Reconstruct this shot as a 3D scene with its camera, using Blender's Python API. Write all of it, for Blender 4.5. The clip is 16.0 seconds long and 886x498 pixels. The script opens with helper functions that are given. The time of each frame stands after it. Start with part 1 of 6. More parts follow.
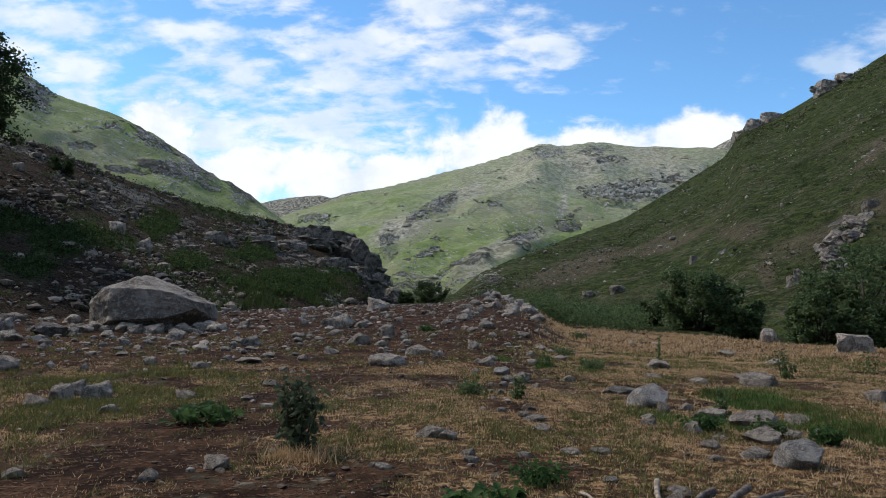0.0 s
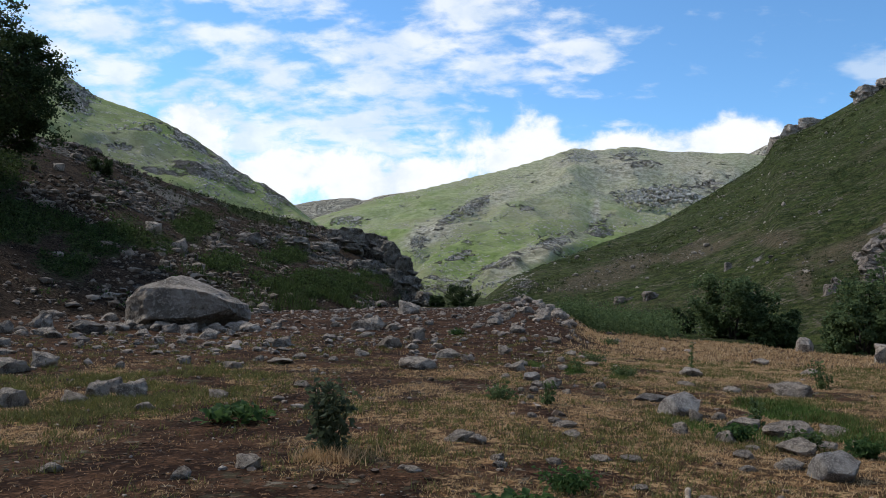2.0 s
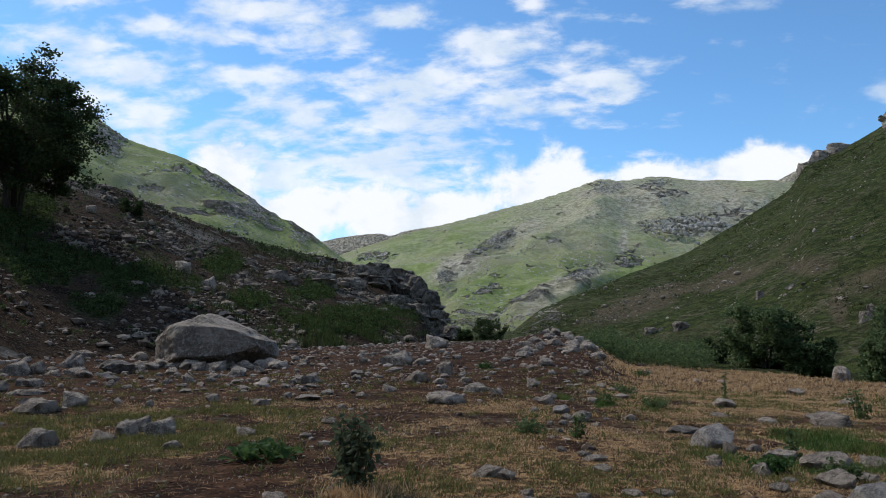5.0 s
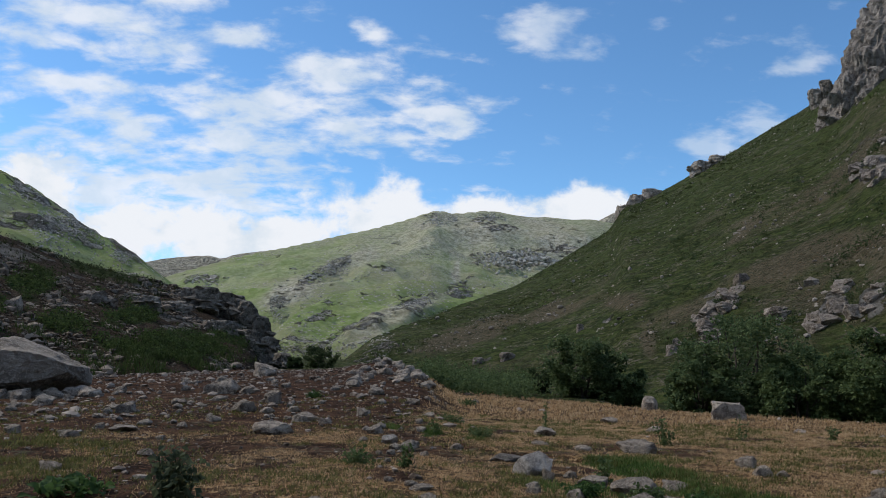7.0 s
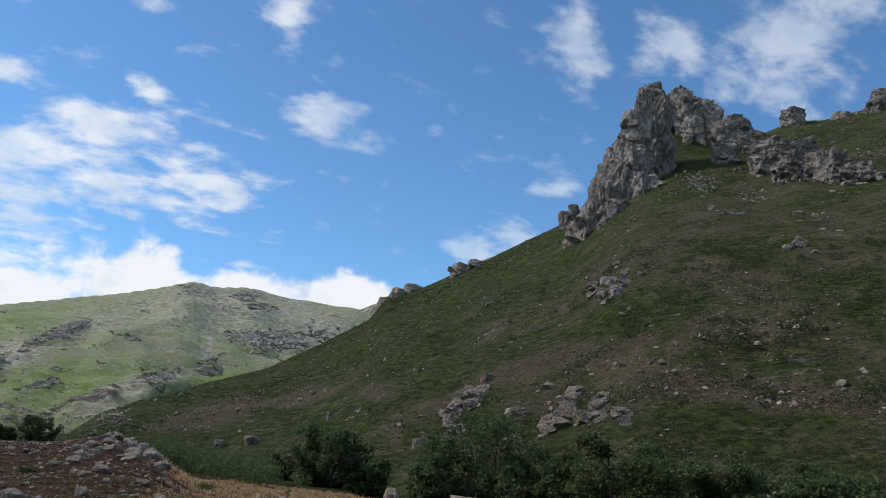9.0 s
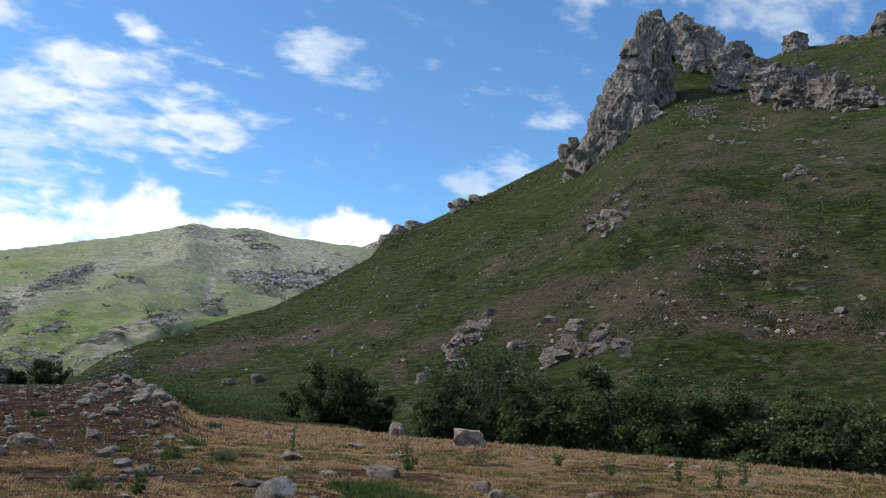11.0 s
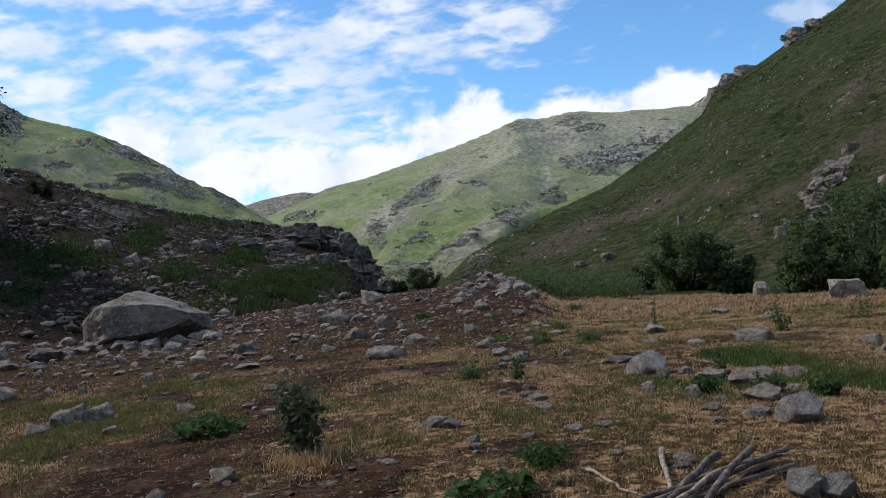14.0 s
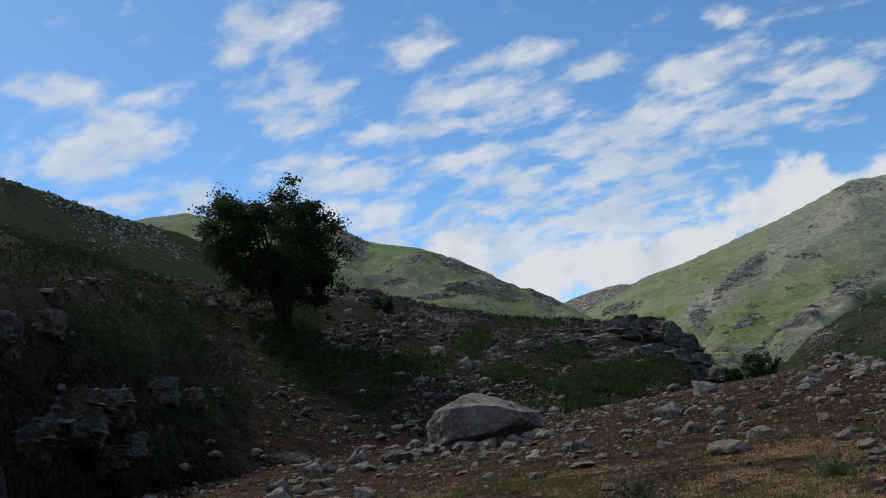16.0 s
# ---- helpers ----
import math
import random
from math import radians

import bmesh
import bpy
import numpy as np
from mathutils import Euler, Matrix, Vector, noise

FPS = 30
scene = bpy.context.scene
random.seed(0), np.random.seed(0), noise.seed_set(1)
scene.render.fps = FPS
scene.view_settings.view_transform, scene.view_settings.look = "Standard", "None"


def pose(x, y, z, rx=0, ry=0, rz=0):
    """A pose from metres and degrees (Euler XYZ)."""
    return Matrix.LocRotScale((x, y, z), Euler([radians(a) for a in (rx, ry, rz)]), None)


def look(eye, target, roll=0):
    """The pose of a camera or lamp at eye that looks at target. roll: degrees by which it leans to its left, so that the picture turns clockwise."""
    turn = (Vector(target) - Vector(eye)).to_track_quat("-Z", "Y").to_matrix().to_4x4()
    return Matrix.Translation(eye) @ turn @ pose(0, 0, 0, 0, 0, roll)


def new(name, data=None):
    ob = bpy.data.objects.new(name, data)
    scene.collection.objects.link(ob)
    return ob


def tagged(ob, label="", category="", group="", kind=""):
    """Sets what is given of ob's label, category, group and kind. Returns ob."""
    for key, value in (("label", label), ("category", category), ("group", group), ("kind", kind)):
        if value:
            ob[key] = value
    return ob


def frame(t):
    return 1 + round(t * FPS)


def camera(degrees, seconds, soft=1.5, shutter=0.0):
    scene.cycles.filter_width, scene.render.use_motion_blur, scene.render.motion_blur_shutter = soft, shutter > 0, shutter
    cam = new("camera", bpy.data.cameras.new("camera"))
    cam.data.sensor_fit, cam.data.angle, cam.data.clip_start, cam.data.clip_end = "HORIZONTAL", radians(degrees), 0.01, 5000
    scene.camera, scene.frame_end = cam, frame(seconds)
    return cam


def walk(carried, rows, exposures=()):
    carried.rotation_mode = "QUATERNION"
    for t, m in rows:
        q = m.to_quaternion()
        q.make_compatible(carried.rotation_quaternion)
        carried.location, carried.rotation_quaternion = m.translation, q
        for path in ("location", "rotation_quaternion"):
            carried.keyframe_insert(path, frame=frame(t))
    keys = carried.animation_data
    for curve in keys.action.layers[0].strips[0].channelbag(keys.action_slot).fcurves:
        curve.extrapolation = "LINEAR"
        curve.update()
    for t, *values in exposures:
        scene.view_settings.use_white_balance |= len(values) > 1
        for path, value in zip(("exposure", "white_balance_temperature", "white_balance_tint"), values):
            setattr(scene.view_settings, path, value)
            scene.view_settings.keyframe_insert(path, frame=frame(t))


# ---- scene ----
cam = camera(57.8, 16.0, soft=0.45)
# seconds, place, yaw, pitch, roll
ROWS = [
    (0, -0.000, 0.000, 1.600, -0.01, 3.27, -0.12),
    (0.5, -0.003, -0.011, 1.610, 0.96, 2.64, -0.62),
    (1, 0.003, -0.011, 1.601, 1.62, 3.41, -1.03),
    (1.5, -0.000, -0.009, 1.599, 1.84, 3.63, -0.93),
    (2, -0.003, -0.021, 1.606, 2.18, 3.50, -0.94),
    (2.5, -0.015, -0.009, 1.586, 3.75, 3.09, -0.72),
    (3, -0.004, 0.016, 1.596, 6.20, 3.21, -0.09),
    (3.5, -0.004, 0.014, 1.602, 6.66, 3.93, 0.42),
    (6, 0.053, -0.007, 1.596, -0.58, 6.68, -0.32),
    (6.5, 0.016, -0.040, 1.605, -3.97, 7.02, -0.35),
    (7, 0.029, -0.043, 1.613, -7.70, 7.96, -0.68),
    (7.5, 0.026, -0.032, 1.602, -13.33, 10.85, -2.01),
    (8, 0.069, -0.063, 1.669, -20.00, 14.32, -2.80),
    (8.5, 0.007, -0.012, 1.580, -24.50, 15.62, -3.88),
    (9, -0.009, -0.000, 1.536, -25.37, 14.73, -3.72),
    (9.2, 0.021, -0.022, 1.597, -26.78, 14.43, -2.78),
    (11.3, 0.023, -0.054, 1.604, -24.06, 9.09, -1.93),
    (11.5, 0.029, -0.047, 1.603, -22.86, 8.42, -1.61),
    (12, 0.030, -0.047, 1.604, -17.93, 6.89, -0.62),
    (12.5, 0.029, 0.007, 1.603, -13.51, 5.47, 0.67),
    (13, 0.041, 0.029, 1.602, -10.95, 4.73, 0.98),
    (13.5, 0.031, 0.006, 1.601, -2.43, 2.61, 3.09),
    (14, 0.048, 0.031, 1.657, -0.49, 2.09, 5.62),
    (14.5, 0.011, 0.031, 1.661, 4.74, 4.43, 6.94),
    (15, -0.073, 0.113, 1.641, 15.57, 7.47, 4.33),
    (15.5, -0.072, 0.098, 1.634, 19.69, 9.86, 6.02),
    (16, -0.016, 0.069, 1.663, 22.45, 11.62, 8.40),
]
walk(cam, [(t, pose(x, y, z, 90 + pitch, roll, yaw)) for t, x, y, z, yaw, pitch, roll in ROWS],
     [(t, 0.45 + stops) for t, stops in ((0, 0), (3.7, 0), (5.8, -0.14), (7.5, -0.22), (8.5, -0.22), (9, -0.17), (11.3, 0.12), (12.0, 0.2), (12.6, 0.08), (14, -0.05), (15, -0.36), (16, -0.5))])

# ---- sky and sun ----
SUN_BEARING, SUN_HEIGHT = -60.0, 45.0


def sky_world():
    world = bpy.data.worlds.new("sky")
    world.use_nodes = True
    scene.world = world
    nt = world.node_tree
    nt.nodes.clear()
    n, l = nt.nodes.new, nt.links.new

    def math_node(op, a, b=None, c=None, clamp=False):
        m = n("ShaderNodeMath")
        m.operation, m.use_clamp = op, clamp
        for i, v in enumerate((a, b, c)):
            if v is None:
                continue
            if isinstance(v, (int, float)):
                m.inputs[i].default_value = v
            else:
                l(v, m.inputs[i])
        return m.outputs[0]

    def ramp(v, a, b):
        m = n("ShaderNodeMapRange")
        m.interpolation_type = "SMOOTHSTEP"
        l(v, m.inputs["Value"])
        m.inputs["From Min"].default_value, m.inputs["From Max"].default_value = a, b
        return m.outputs[0]

    def cloud_noise(vec, scale, detail, rough, distort=0.0):
        t = n("ShaderNodeTexNoise")
        t.inputs["Scale"].default_value, t.inputs["Detail"].default_value = scale, detail
        t.inputs["Roughness"].default_value, t.inputs["Distortion"].default_value = rough, distort
        l(vec, t.inputs["Vector"])
        return t.outputs["Fac"]

    coord = n("ShaderNodeTexCoord").outputs["Generated"]
    sky = n("ShaderNodeTexSky")
    sky.sky_type, sky.sun_disc = "NISHITA", False
    sky.sun_elevation, sky.sun_rotation = radians(SUN_HEIGHT), radians(SUN_BEARING)
    sky.altitude, sky.air_density, sky.dust_density, sky.ozone_density = 1800.0, 1.0, 0.6, 1.6
    l(coord, sky.inputs["Vector"])
    blue = n("ShaderNodeVectorMath")
    blue.operation = "MULTIPLY"
    blue.inputs[1].default_value = (0.66 * SKY, 0.96 * SKY, 1.12 * SKY)
    l(sky.outputs[0], blue.inputs[0])

    sep = n("ShaderNodeSeparateXYZ")
    l(coord, sep.inputs[0])
    x, y, z = sep.outputs
    az = math_node("MULTIPLY", math_node("ARCTAN2", x, y), 57.2958)
    el = math_node("MULTIPLY", math_node("ARCSINE", z), 57.2958)
    place = n("ShaderNodeCombineXYZ")
    l(az, place.inputs[0])
    l(el, place.inputs[1])

    def heaps(spots):
        """1 in the middle of each cloud, 0 at its rim, less outside."""
        near = None
        for bearing, high, wide, tall in spots:
            v = n("ShaderNodeVectorMath")
            v.operation = "MULTIPLY_ADD"
            v.inputs[1].default_value, v.inputs[2].default_value = (1 / wide, 1 / tall, 0), (-bearing / wide, -high / tall, 0)
            l(place.outputs[0], v.inputs[0])
            d = n("ShaderNodeVectorMath")
            d.operation = "LENGTH"
            l(v.outputs[0], d.inputs[0])
            near = d.outputs["Value"] if near is None else math_node("SMOOTH_MIN", near, d.outputs["Value"], 0.5)
        return math_node("MAXIMUM", math_node("SUBTRACT", 1.0, near), -1.3)

    # the high broken layer lies on a sheet overhead
    lift = math_node("MAXIMUM", math_node("ADD", z, 0.30), 0.05)
    u, v = math_node("DIVIDE", x, lift), math_node("DIVIDE", y, lift)
    flat = n("ShaderNodeCombineXYZ")
    l(u, flat.inputs[0])
    l(math_node("MULTIPLY", v, 1.35), flat.inputs[1])
    flat.inputs[2].default_value = 3.1
    f = flat.outputs[0]
    small = cloud_noise(f, 10.0, 6.0, 0.56, 0.15)
    large = cloud_noise(f, 2.4, 3.0, 0.5)
    seen = heaps(WEST_CLOUDS + AHEAD_CLOUDS + EAST_CLOUDS)
    away = math_node("MAXIMUM", ramp(math_node("ABSOLUTE", az), 52.0, 64.0), ramp(el, 31.0, 38.0))
    rest = math_node("MULTIPLY_ADD", large, 7.0, -3.6)
    spread = math_node("ADD", math_node("MULTIPLY", seen, math_node("SUBTRACT", 1.0, away)), math_node("MULTIPLY", rest, away))
    cover = math_node("ADD", math_node("MULTIPLY", spread, 0.26), math_node("MULTIPLY_ADD", small, 1.55, -0.775))
    veil = ramp(cover, -0.24, 0.26)
    # the heaped bank above the far ridges
    bank_vec = n("ShaderNodeCombineXYZ")
    l(x, bank_vec.inputs[0])
    l(y, bank_vec.inputs[1])
    l(math_node("MULTIPLY", z, 1.3), bank_vec.inputs[2])
    puff = cloud_noise(bank_vec.outputs[0], 15.0, 8.0, 0.6, 0.1)
    bank = ramp(math_node("ADD", math_node("MULTIPLY", heaps(BANK_CLOUDS), 0.5), math_node("MULTIPLY_ADD", puff, 1.5, -0.75)), -0.10, 0.24)
    # thinner, wispier cloud over the hill with the crag
    thick = math_node("MULTIPLY_ADD", ramp(az, 8.0, 18.0), -0.30, 0.84)
    mask = math_node("MAXIMUM", math_node("MULTIPLY", veil, thick), bank, clamp=True)
    tone = n("ShaderNodeMixRGB")
    tone.inputs[1].default_value, tone.inputs[2].default_value = (*CLOUD_DULL, 1), (*CLOUD_BRIGHT, 1)
    shade = cloud_noise(bank_vec.outputs[0], 14.0, 6.0, 0.55)
    l(ramp(math_node("ADD", shade, math_node("MULTIPLY", bank, 0.14)), 0.40, 0.62), tone.inputs[0])
    mix = n("ShaderNodeMixRGB")
    l(mask, mix.inputs[0])
    l(blue.outputs[0], mix.inputs[1])
    l(tone.outputs[0], mix.inputs[2])
    back, out = n("ShaderNodeBackground"), n("ShaderNodeOutputWorld")
    back.inputs["Strength"].default_value = 1.0
    l(mix.outputs[0], back.inputs["Color"])
    l(back.outputs[0], out.inputs["Surface"])


# clouds: bearing and height of the middle, half width and half height, in degrees
WEST_CLOUDS = ((-42.7, 21.0, 3.2, 2.2), (-45.4, 24.2, 2.2, 0.9), (-46.4, 19.2, 2.4, 0.9), (-29.8, 23.0, 2.8, 1.7), (-31.2, 28.0, 3.2, 1.2), (-34.0, 26.3, 1.2, 0.6), (-27.4, 16.8, 3.8, 2.2),
               (-25.0, 13.4, 2.6, 2.0), (-23.8, 20.1, 3.4, 0.7), (-17.6, 21.8, 3.4, 1.2), (-43.0, 16.9, 2.2, 0.5), (-38.5, 16.7, 1.6, 0.9), (-20.8, 25.5, 1.8, 1.2), (-18.0, 17.4, 2.6, 0.8), (-19.0, 11.8, 2.6, 1.8))
AHEAD_CLOUDS = ((-14.2, 20.8, 3.0, 1.3), (-13.2, 23.8, 2.4, 0.7), (-13.8, 15.2, 3.2, 1.3), (-8.3, 17.2, 3.4, 1.3), (-6.7, 15.1, 3.4, 1.0), (-3.5, 17.9, 2.6, 1.3), (0.2, 19.4, 3.2, 1.7), (-0.2, 16.4, 3.8, 1.1),
                (6.7, 17.4, 2.7, 1.5), (4.7, 15.8, 2.2, 0.6), (-8.5, 11.8, 5.2, 2.2), (-6.4, 22.1, 2.0, 0.6), (-15.0, 11.0, 4.0, 1.8))
EAST_CLOUDS = ((33.8, 29.2, 1.4, 2.4), (41.0, 29.0, 1.7, 1.6), (49.3, 28.2, 3.7, 2.6), (14.5, 23.4, 1.9, 1.2), (11.0, 29.8, 1.7, 0.9), (30.0, 16.0, 1.6, 0.7), (32.8, 19.5, 1.2, 0.5), (18.1, 22.0, 1.4, 0.6), (2.3, 22.9, 1.0, 0.6), (27.1, 14.8, 1.8, 0.8))
BANK_CLOUDS = ((3.6, 10.4, 4.8, 2.6), (-3.4, 8.5, 3.6, 2.2), (-14.0, 8.6, 4.0, 2.8), (-9.0, 8.0, 4.6, 2.6), (17.4, 10.4, 4.4, 2.3), (10.0, 10.2, 4.6, 1.9), (-19.5, 9.5, 3.0, 3.2))
SKY = 0.125
CLOUD_DULL, CLOUD_BRIGHT = (0.58, 0.65, 0.73), (0.73, 0.755, 0.80)
sky_world()
sun = new("sun", bpy.data.lights.new("sun", "SUN"))
sun.data.energy, sun.data.angle, sun.data.color = 2.1, radians(4.0), (1.0, 0.93, 0.83)
b, e = radians(SUN_BEARING), radians(SUN_HEIGHT)
sun.matrix_world = look((0, 0, 0), (-math.sin(b) * math.cos(e), -math.cos(b) * math.cos(e), -math.sin(e)))

# ---- the lie of the land ----
def hash2(ix, iy, seed):
    h = (ix.astype(np.int64) * 374761393 + iy.astype(np.int64) * 668265263 + seed * 974711) & 0xFFFFFFFF
    h = ((h ^ (h >> 13)) * 1274126177) & 0xFFFFFFFF
    return ((h ^ (h >> 16)) & 0xFFFFFF) / float(0xFFFFFF)


def value_noise(x, y, seed=0):
    x, y = np.asarray(x, float), np.asarray(y, float)
    ix, iy = np.floor(x), np.floor(y)
    fx, fy = x - ix, y - iy
    fx, fy = fx * fx * fx * (fx * (fx * 6 - 15) + 10), fy * fy * fy * (fy * (fy * 6 - 15) + 10)
    a, b = hash2(ix, iy, seed), hash2(ix + 1, iy, seed)
    c, d = hash2(ix, iy + 1, seed), hash2(ix + 1, iy + 1, seed)
    return (a + (b - a) * fx) * (1 - fy) + (c + (d - c) * fx) * fy


def fbm(x, y, scale, octaves=4, seed=0, gain=0.5):
    """Between -1 and 1; scale: metres of the largest lumps."""
    total, amp, norm, f = 0.0, 1.0, 0.0, 1.0 / scale
    for i in range(octaves):
        c, s = math.cos(i * 1.1), math.sin(i * 1.1)
        total = total + amp * (2 * value_noise((c * x - s * y) * f + 17.3 * i, (s * x + c * y) * f - 9.1 * i, seed + i) - 1)
        norm, amp, f = norm + amp, amp * gain, f * 2.03
    return total / norm


def ridged(x, y, scale, octaves=4, seed=0):
    total, amp, norm, f = 0.0, 1.0, 0.0, 1.0 / scale
    for i in range(octaves):
        c, s = math.cos(i * 0.9 + 0.4), math.sin(i * 0.9 + 0.4)
        v = 1 - np.abs(2 * value_noise((c * x - s * y) * f + 5.7 * i, (s * x + c * y) * f + 3.3 * i, seed + i) - 1)
        total, norm, amp, f = total + amp * v * v, norm + amp, amp * 0.5, f * 2.1
    return total / norm


def step(a, b, v):
    t = np.clip((v - a) / (b - a), 0, 1)
    return t * t * (3 - 2 * t)


RUNS = {}


def along(b, *pairs):
    """A smooth run of a value over the bearing (degrees, right of straight ahead)."""
    if pairs not in RUNS:
        k = np.array(pairs, float)
        grid = np.arange(-182, 182.01, 0.1)
        run = np.interp(grid, k[:, 0], k[:, 1])
        w = np.hanning(13)
        RUNS[pairs] = grid[6:-6], np.convolve(run, w / w.sum(), "valid")
    return np.interp(b, *RUNS[pairs])


# ridges: bearing, height of the crest in degrees above eye level; distance of foot and crest by bearing
RIDGES = {
    "left_slope": dict(
        crest=((-80, 16), (-60, 16), (-50, 14.4), (-42, 12.2), (-34, 10.4), (-27, 9.6), (-23, 8.0), (-17, 6.1), (-10, 4.75), (-6.2, 3.85), (-5.0, 2.6), (-4.3, 0.8), (-3, -0.4), (-1, -2)),
        far=((-80, 60), (-50, 60), (-34, 66), (-17, 72), (-6, 80), (-4, 72), (0, 70)),
        foot=((-80, 15), (-60, 17), (-50, 21), (-42, 26), (-30, 31), (-17, 35), (-10, 42), (-6, 50), (-4, 58), (0, 66)), curve=((-80, 0.42), (-46, 0.45), (-41, 0.55), (-36, 0.9), (-30, 1.05), (0, 1.05)), fall=0.02),
    "left_shoulder": dict(
        crest=((-90, 22), (-60, 20), (-50, 18.6), (-47, 17.6), (-44, 16.4), (-41.7, 15.6), (-38.7, 14.6), (-37, 13.7), (-33, 11.0), (-30, 8)),
        far=((-90, 140), (-50, 140), (-37, 175), (-30, 180)), foot=((-90, 70), (-50, 75), (-30, 90)), bend=1.0, fall=0.3),
    "left_hill": dict(
        crest=((-70, 10), (-50, 14), (-41.6, 15.8), (-38.6, 16), (-37, 15.5), (-33, 14.9), (-29.4, 14.6), (-28, 14), (-26.3, 12.8), (-22.6, 11.85), (-20, 10.75), (-16, 8.2), (-12.8, 6.3), (-11.3, 5.2), (-9.8, 4.3), (-8, 2.5), (-6, 0)),
        far=((-70, 380), (-38, 380), (-29, 310), (-13, 260), (-6, 230)), foot=((-70, 150), (-30, 125), (-6, 110)), bend=1.0, fall=0.3),
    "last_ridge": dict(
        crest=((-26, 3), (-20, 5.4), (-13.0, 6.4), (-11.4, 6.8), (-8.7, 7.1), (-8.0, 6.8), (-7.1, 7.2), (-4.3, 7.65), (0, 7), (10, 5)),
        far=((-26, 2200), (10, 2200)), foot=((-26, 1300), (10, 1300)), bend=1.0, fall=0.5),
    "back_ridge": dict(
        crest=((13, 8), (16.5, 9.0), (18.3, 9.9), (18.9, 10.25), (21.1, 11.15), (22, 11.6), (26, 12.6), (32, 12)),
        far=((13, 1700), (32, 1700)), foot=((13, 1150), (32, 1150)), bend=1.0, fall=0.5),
    "far_hill": dict(
        crest=((-22, 1), (-14, 4.6), (-11.3, 5.5), (-7.4, 6.8), (-3.4, 7.8), (0.7, 8.9), (4.7, 9.9), (7.1, 10.7), (8.5, 10.5), (10.9, 10.75), (12.6, 10.5), (15.9, 10.2), (18.3, 10.0), (20.9, 9.6), (25, 9), (40, 8)),
        far=((-22, 700), (-11, 720), (0, 800), (11, 880), (21, 900), (40, 900)), foot=((-22, 540), (-11, 500), (-4, 440), (2, 430), (8, 470), (14, 520), (20, 560), (40, 600)), bend=0.92, fall=0.4),
    "rib": dict(
        crest=((-7, -1), (-5.6, 0.4), (-4.5, 1.7), (-2.7, 3.3), (-0.2, 4.5), (2.5, 5.3), (4.5, 5.7), (7, 5.7), (10, 5)),
        far=((-7, 320), (0, 410), (10, 460)), foot=((-7, 262), (0, 300), (10, 330)), bend=0.9, fall=0.12),
    "spur": dict(
        crest=((-3, -1.5), (-1.2, 0.4), (0.2, 1.5), (1.8, 2.6), (3.4, 3.65), (5.2, 4.7), (6.6, 4.85), (8.5, 5.1), (11, 5.3), (14, 5.2), (20, 4)),
        far=((-3, 240), (2, 285), (10, 360), (20, 400)), foot=((-3, 205), (2, 222), (10, 260), (20, 290)), bend=0.9, fall=0.25),
    "right_hill": dict(
        crest=((-2, -2), (0, -0.8), (0.7, 0), (2.7, 1.6), (4.7, 2.45), (8.7, 4), (12.6, 5.3), (16.2, 7.3), (19.6, 9.4), (20.4, 11.0), (22.8, 11.75), (26, 13.35), (29.3, 15.0), (33.3, 17.0), (35, 18.4), (36.5, 20.3), (38.3, 21.7), (41.2, 22.6), (44, 22.7), (47.0, 22.6), (49.2, 23.3), (51.3, 23.2), (55, 23.6), (62, 24.5), (80, 22)),
        far=((-2, 115), (5, 135), (12, 165), (20, 190), (36, 205), (45, 215), (80, 230)), foot=((-2, 98), (3, 90), (8, 80), (12, 70), (20, 56), (28, 46), (42, 40), (80, 36)), bend=0.96, fall=0.35),
    "behind": dict(
        crest=((-180, 16), (-150, 19), (-120, 24), (-100, 24), (-80, 19), (-70, 12), (-60, 0), (60, 0), (75, 16), (90, 24), (120, 22), (150, 18), (180, 16)),
        far=((-180, 230), (-70, 230), (-60, 200), (60, 200), (180, 230)), foot=((-180, 30), (-110, 24), (-70, 30), (60, 45), (120, 34), (180, 30)), bend=1.0, fall=0.3),
}
LAYERS = list(RIDGES)
EYE = 1.6


def trickle(y):
    """How far to the right of the track the trickle runs, y metres ahead."""
    return np.interp(y, (5.0, 6.0, 7.3, 8.0, 8.8, 9.6, 10.3, 12.0, 13.6, 14.4, 15.6, 17.9, 20.0), (7.6, 6.8, 5.9, 5.4, 5.1, 4.9, 4.6, 4.7, 4.3, 3.4, 2.5, 1.6, 1.0))


def base_height(b, r):
    x, y = r * np.sin(np.radians(b)), r * np.cos(np.radians(b))
    rise = along(b, (-180, 1.0), (-60, 1.4), (-50, 1.25), (-35, 1.0), (-20, 0.65), (-6, 0.95), (3.5, 1.15), (6.2, 0.95), (8.6, 0.05), (11, -0.05), (14.8, -0.3), (27, -0.36), (36, -0.42), (60, -0.4), (180, 1.0))
    z = rise * step(11, 40, r)
    # the stream bed beyond the meadow, and the gully ahead
    edge = along(b, (-180, 60), (-8, 52), (-4, 47), (4, 45), (8, 42), (16, 41), (24, 34), (42, 28.5), (60, 26), (180, 40))
    z = z - 1.7 * step(edge + 1, edge + 9, r)
    z = z + 0.035 * fbm(x, y, 2.2, 4, 3) + 0.09 * fbm(x, y, 9.0, 2, 8)
    # a trickle across the meadow
    z = z - 0.12 * np.exp(-((x - trickle(y) + 0.25 * fbm(x, y, 2.5, 2, 15)) / 0.32) ** 2) * step(5.5, 7, y) * step(20, 16, y)
    # a bank of pushed-up earth beside the track
    z = z + 0.35 * np.exp(-((x - 2.2) / 1.6) ** 2 - ((y - 41) / 3.0) ** 2)
    return z


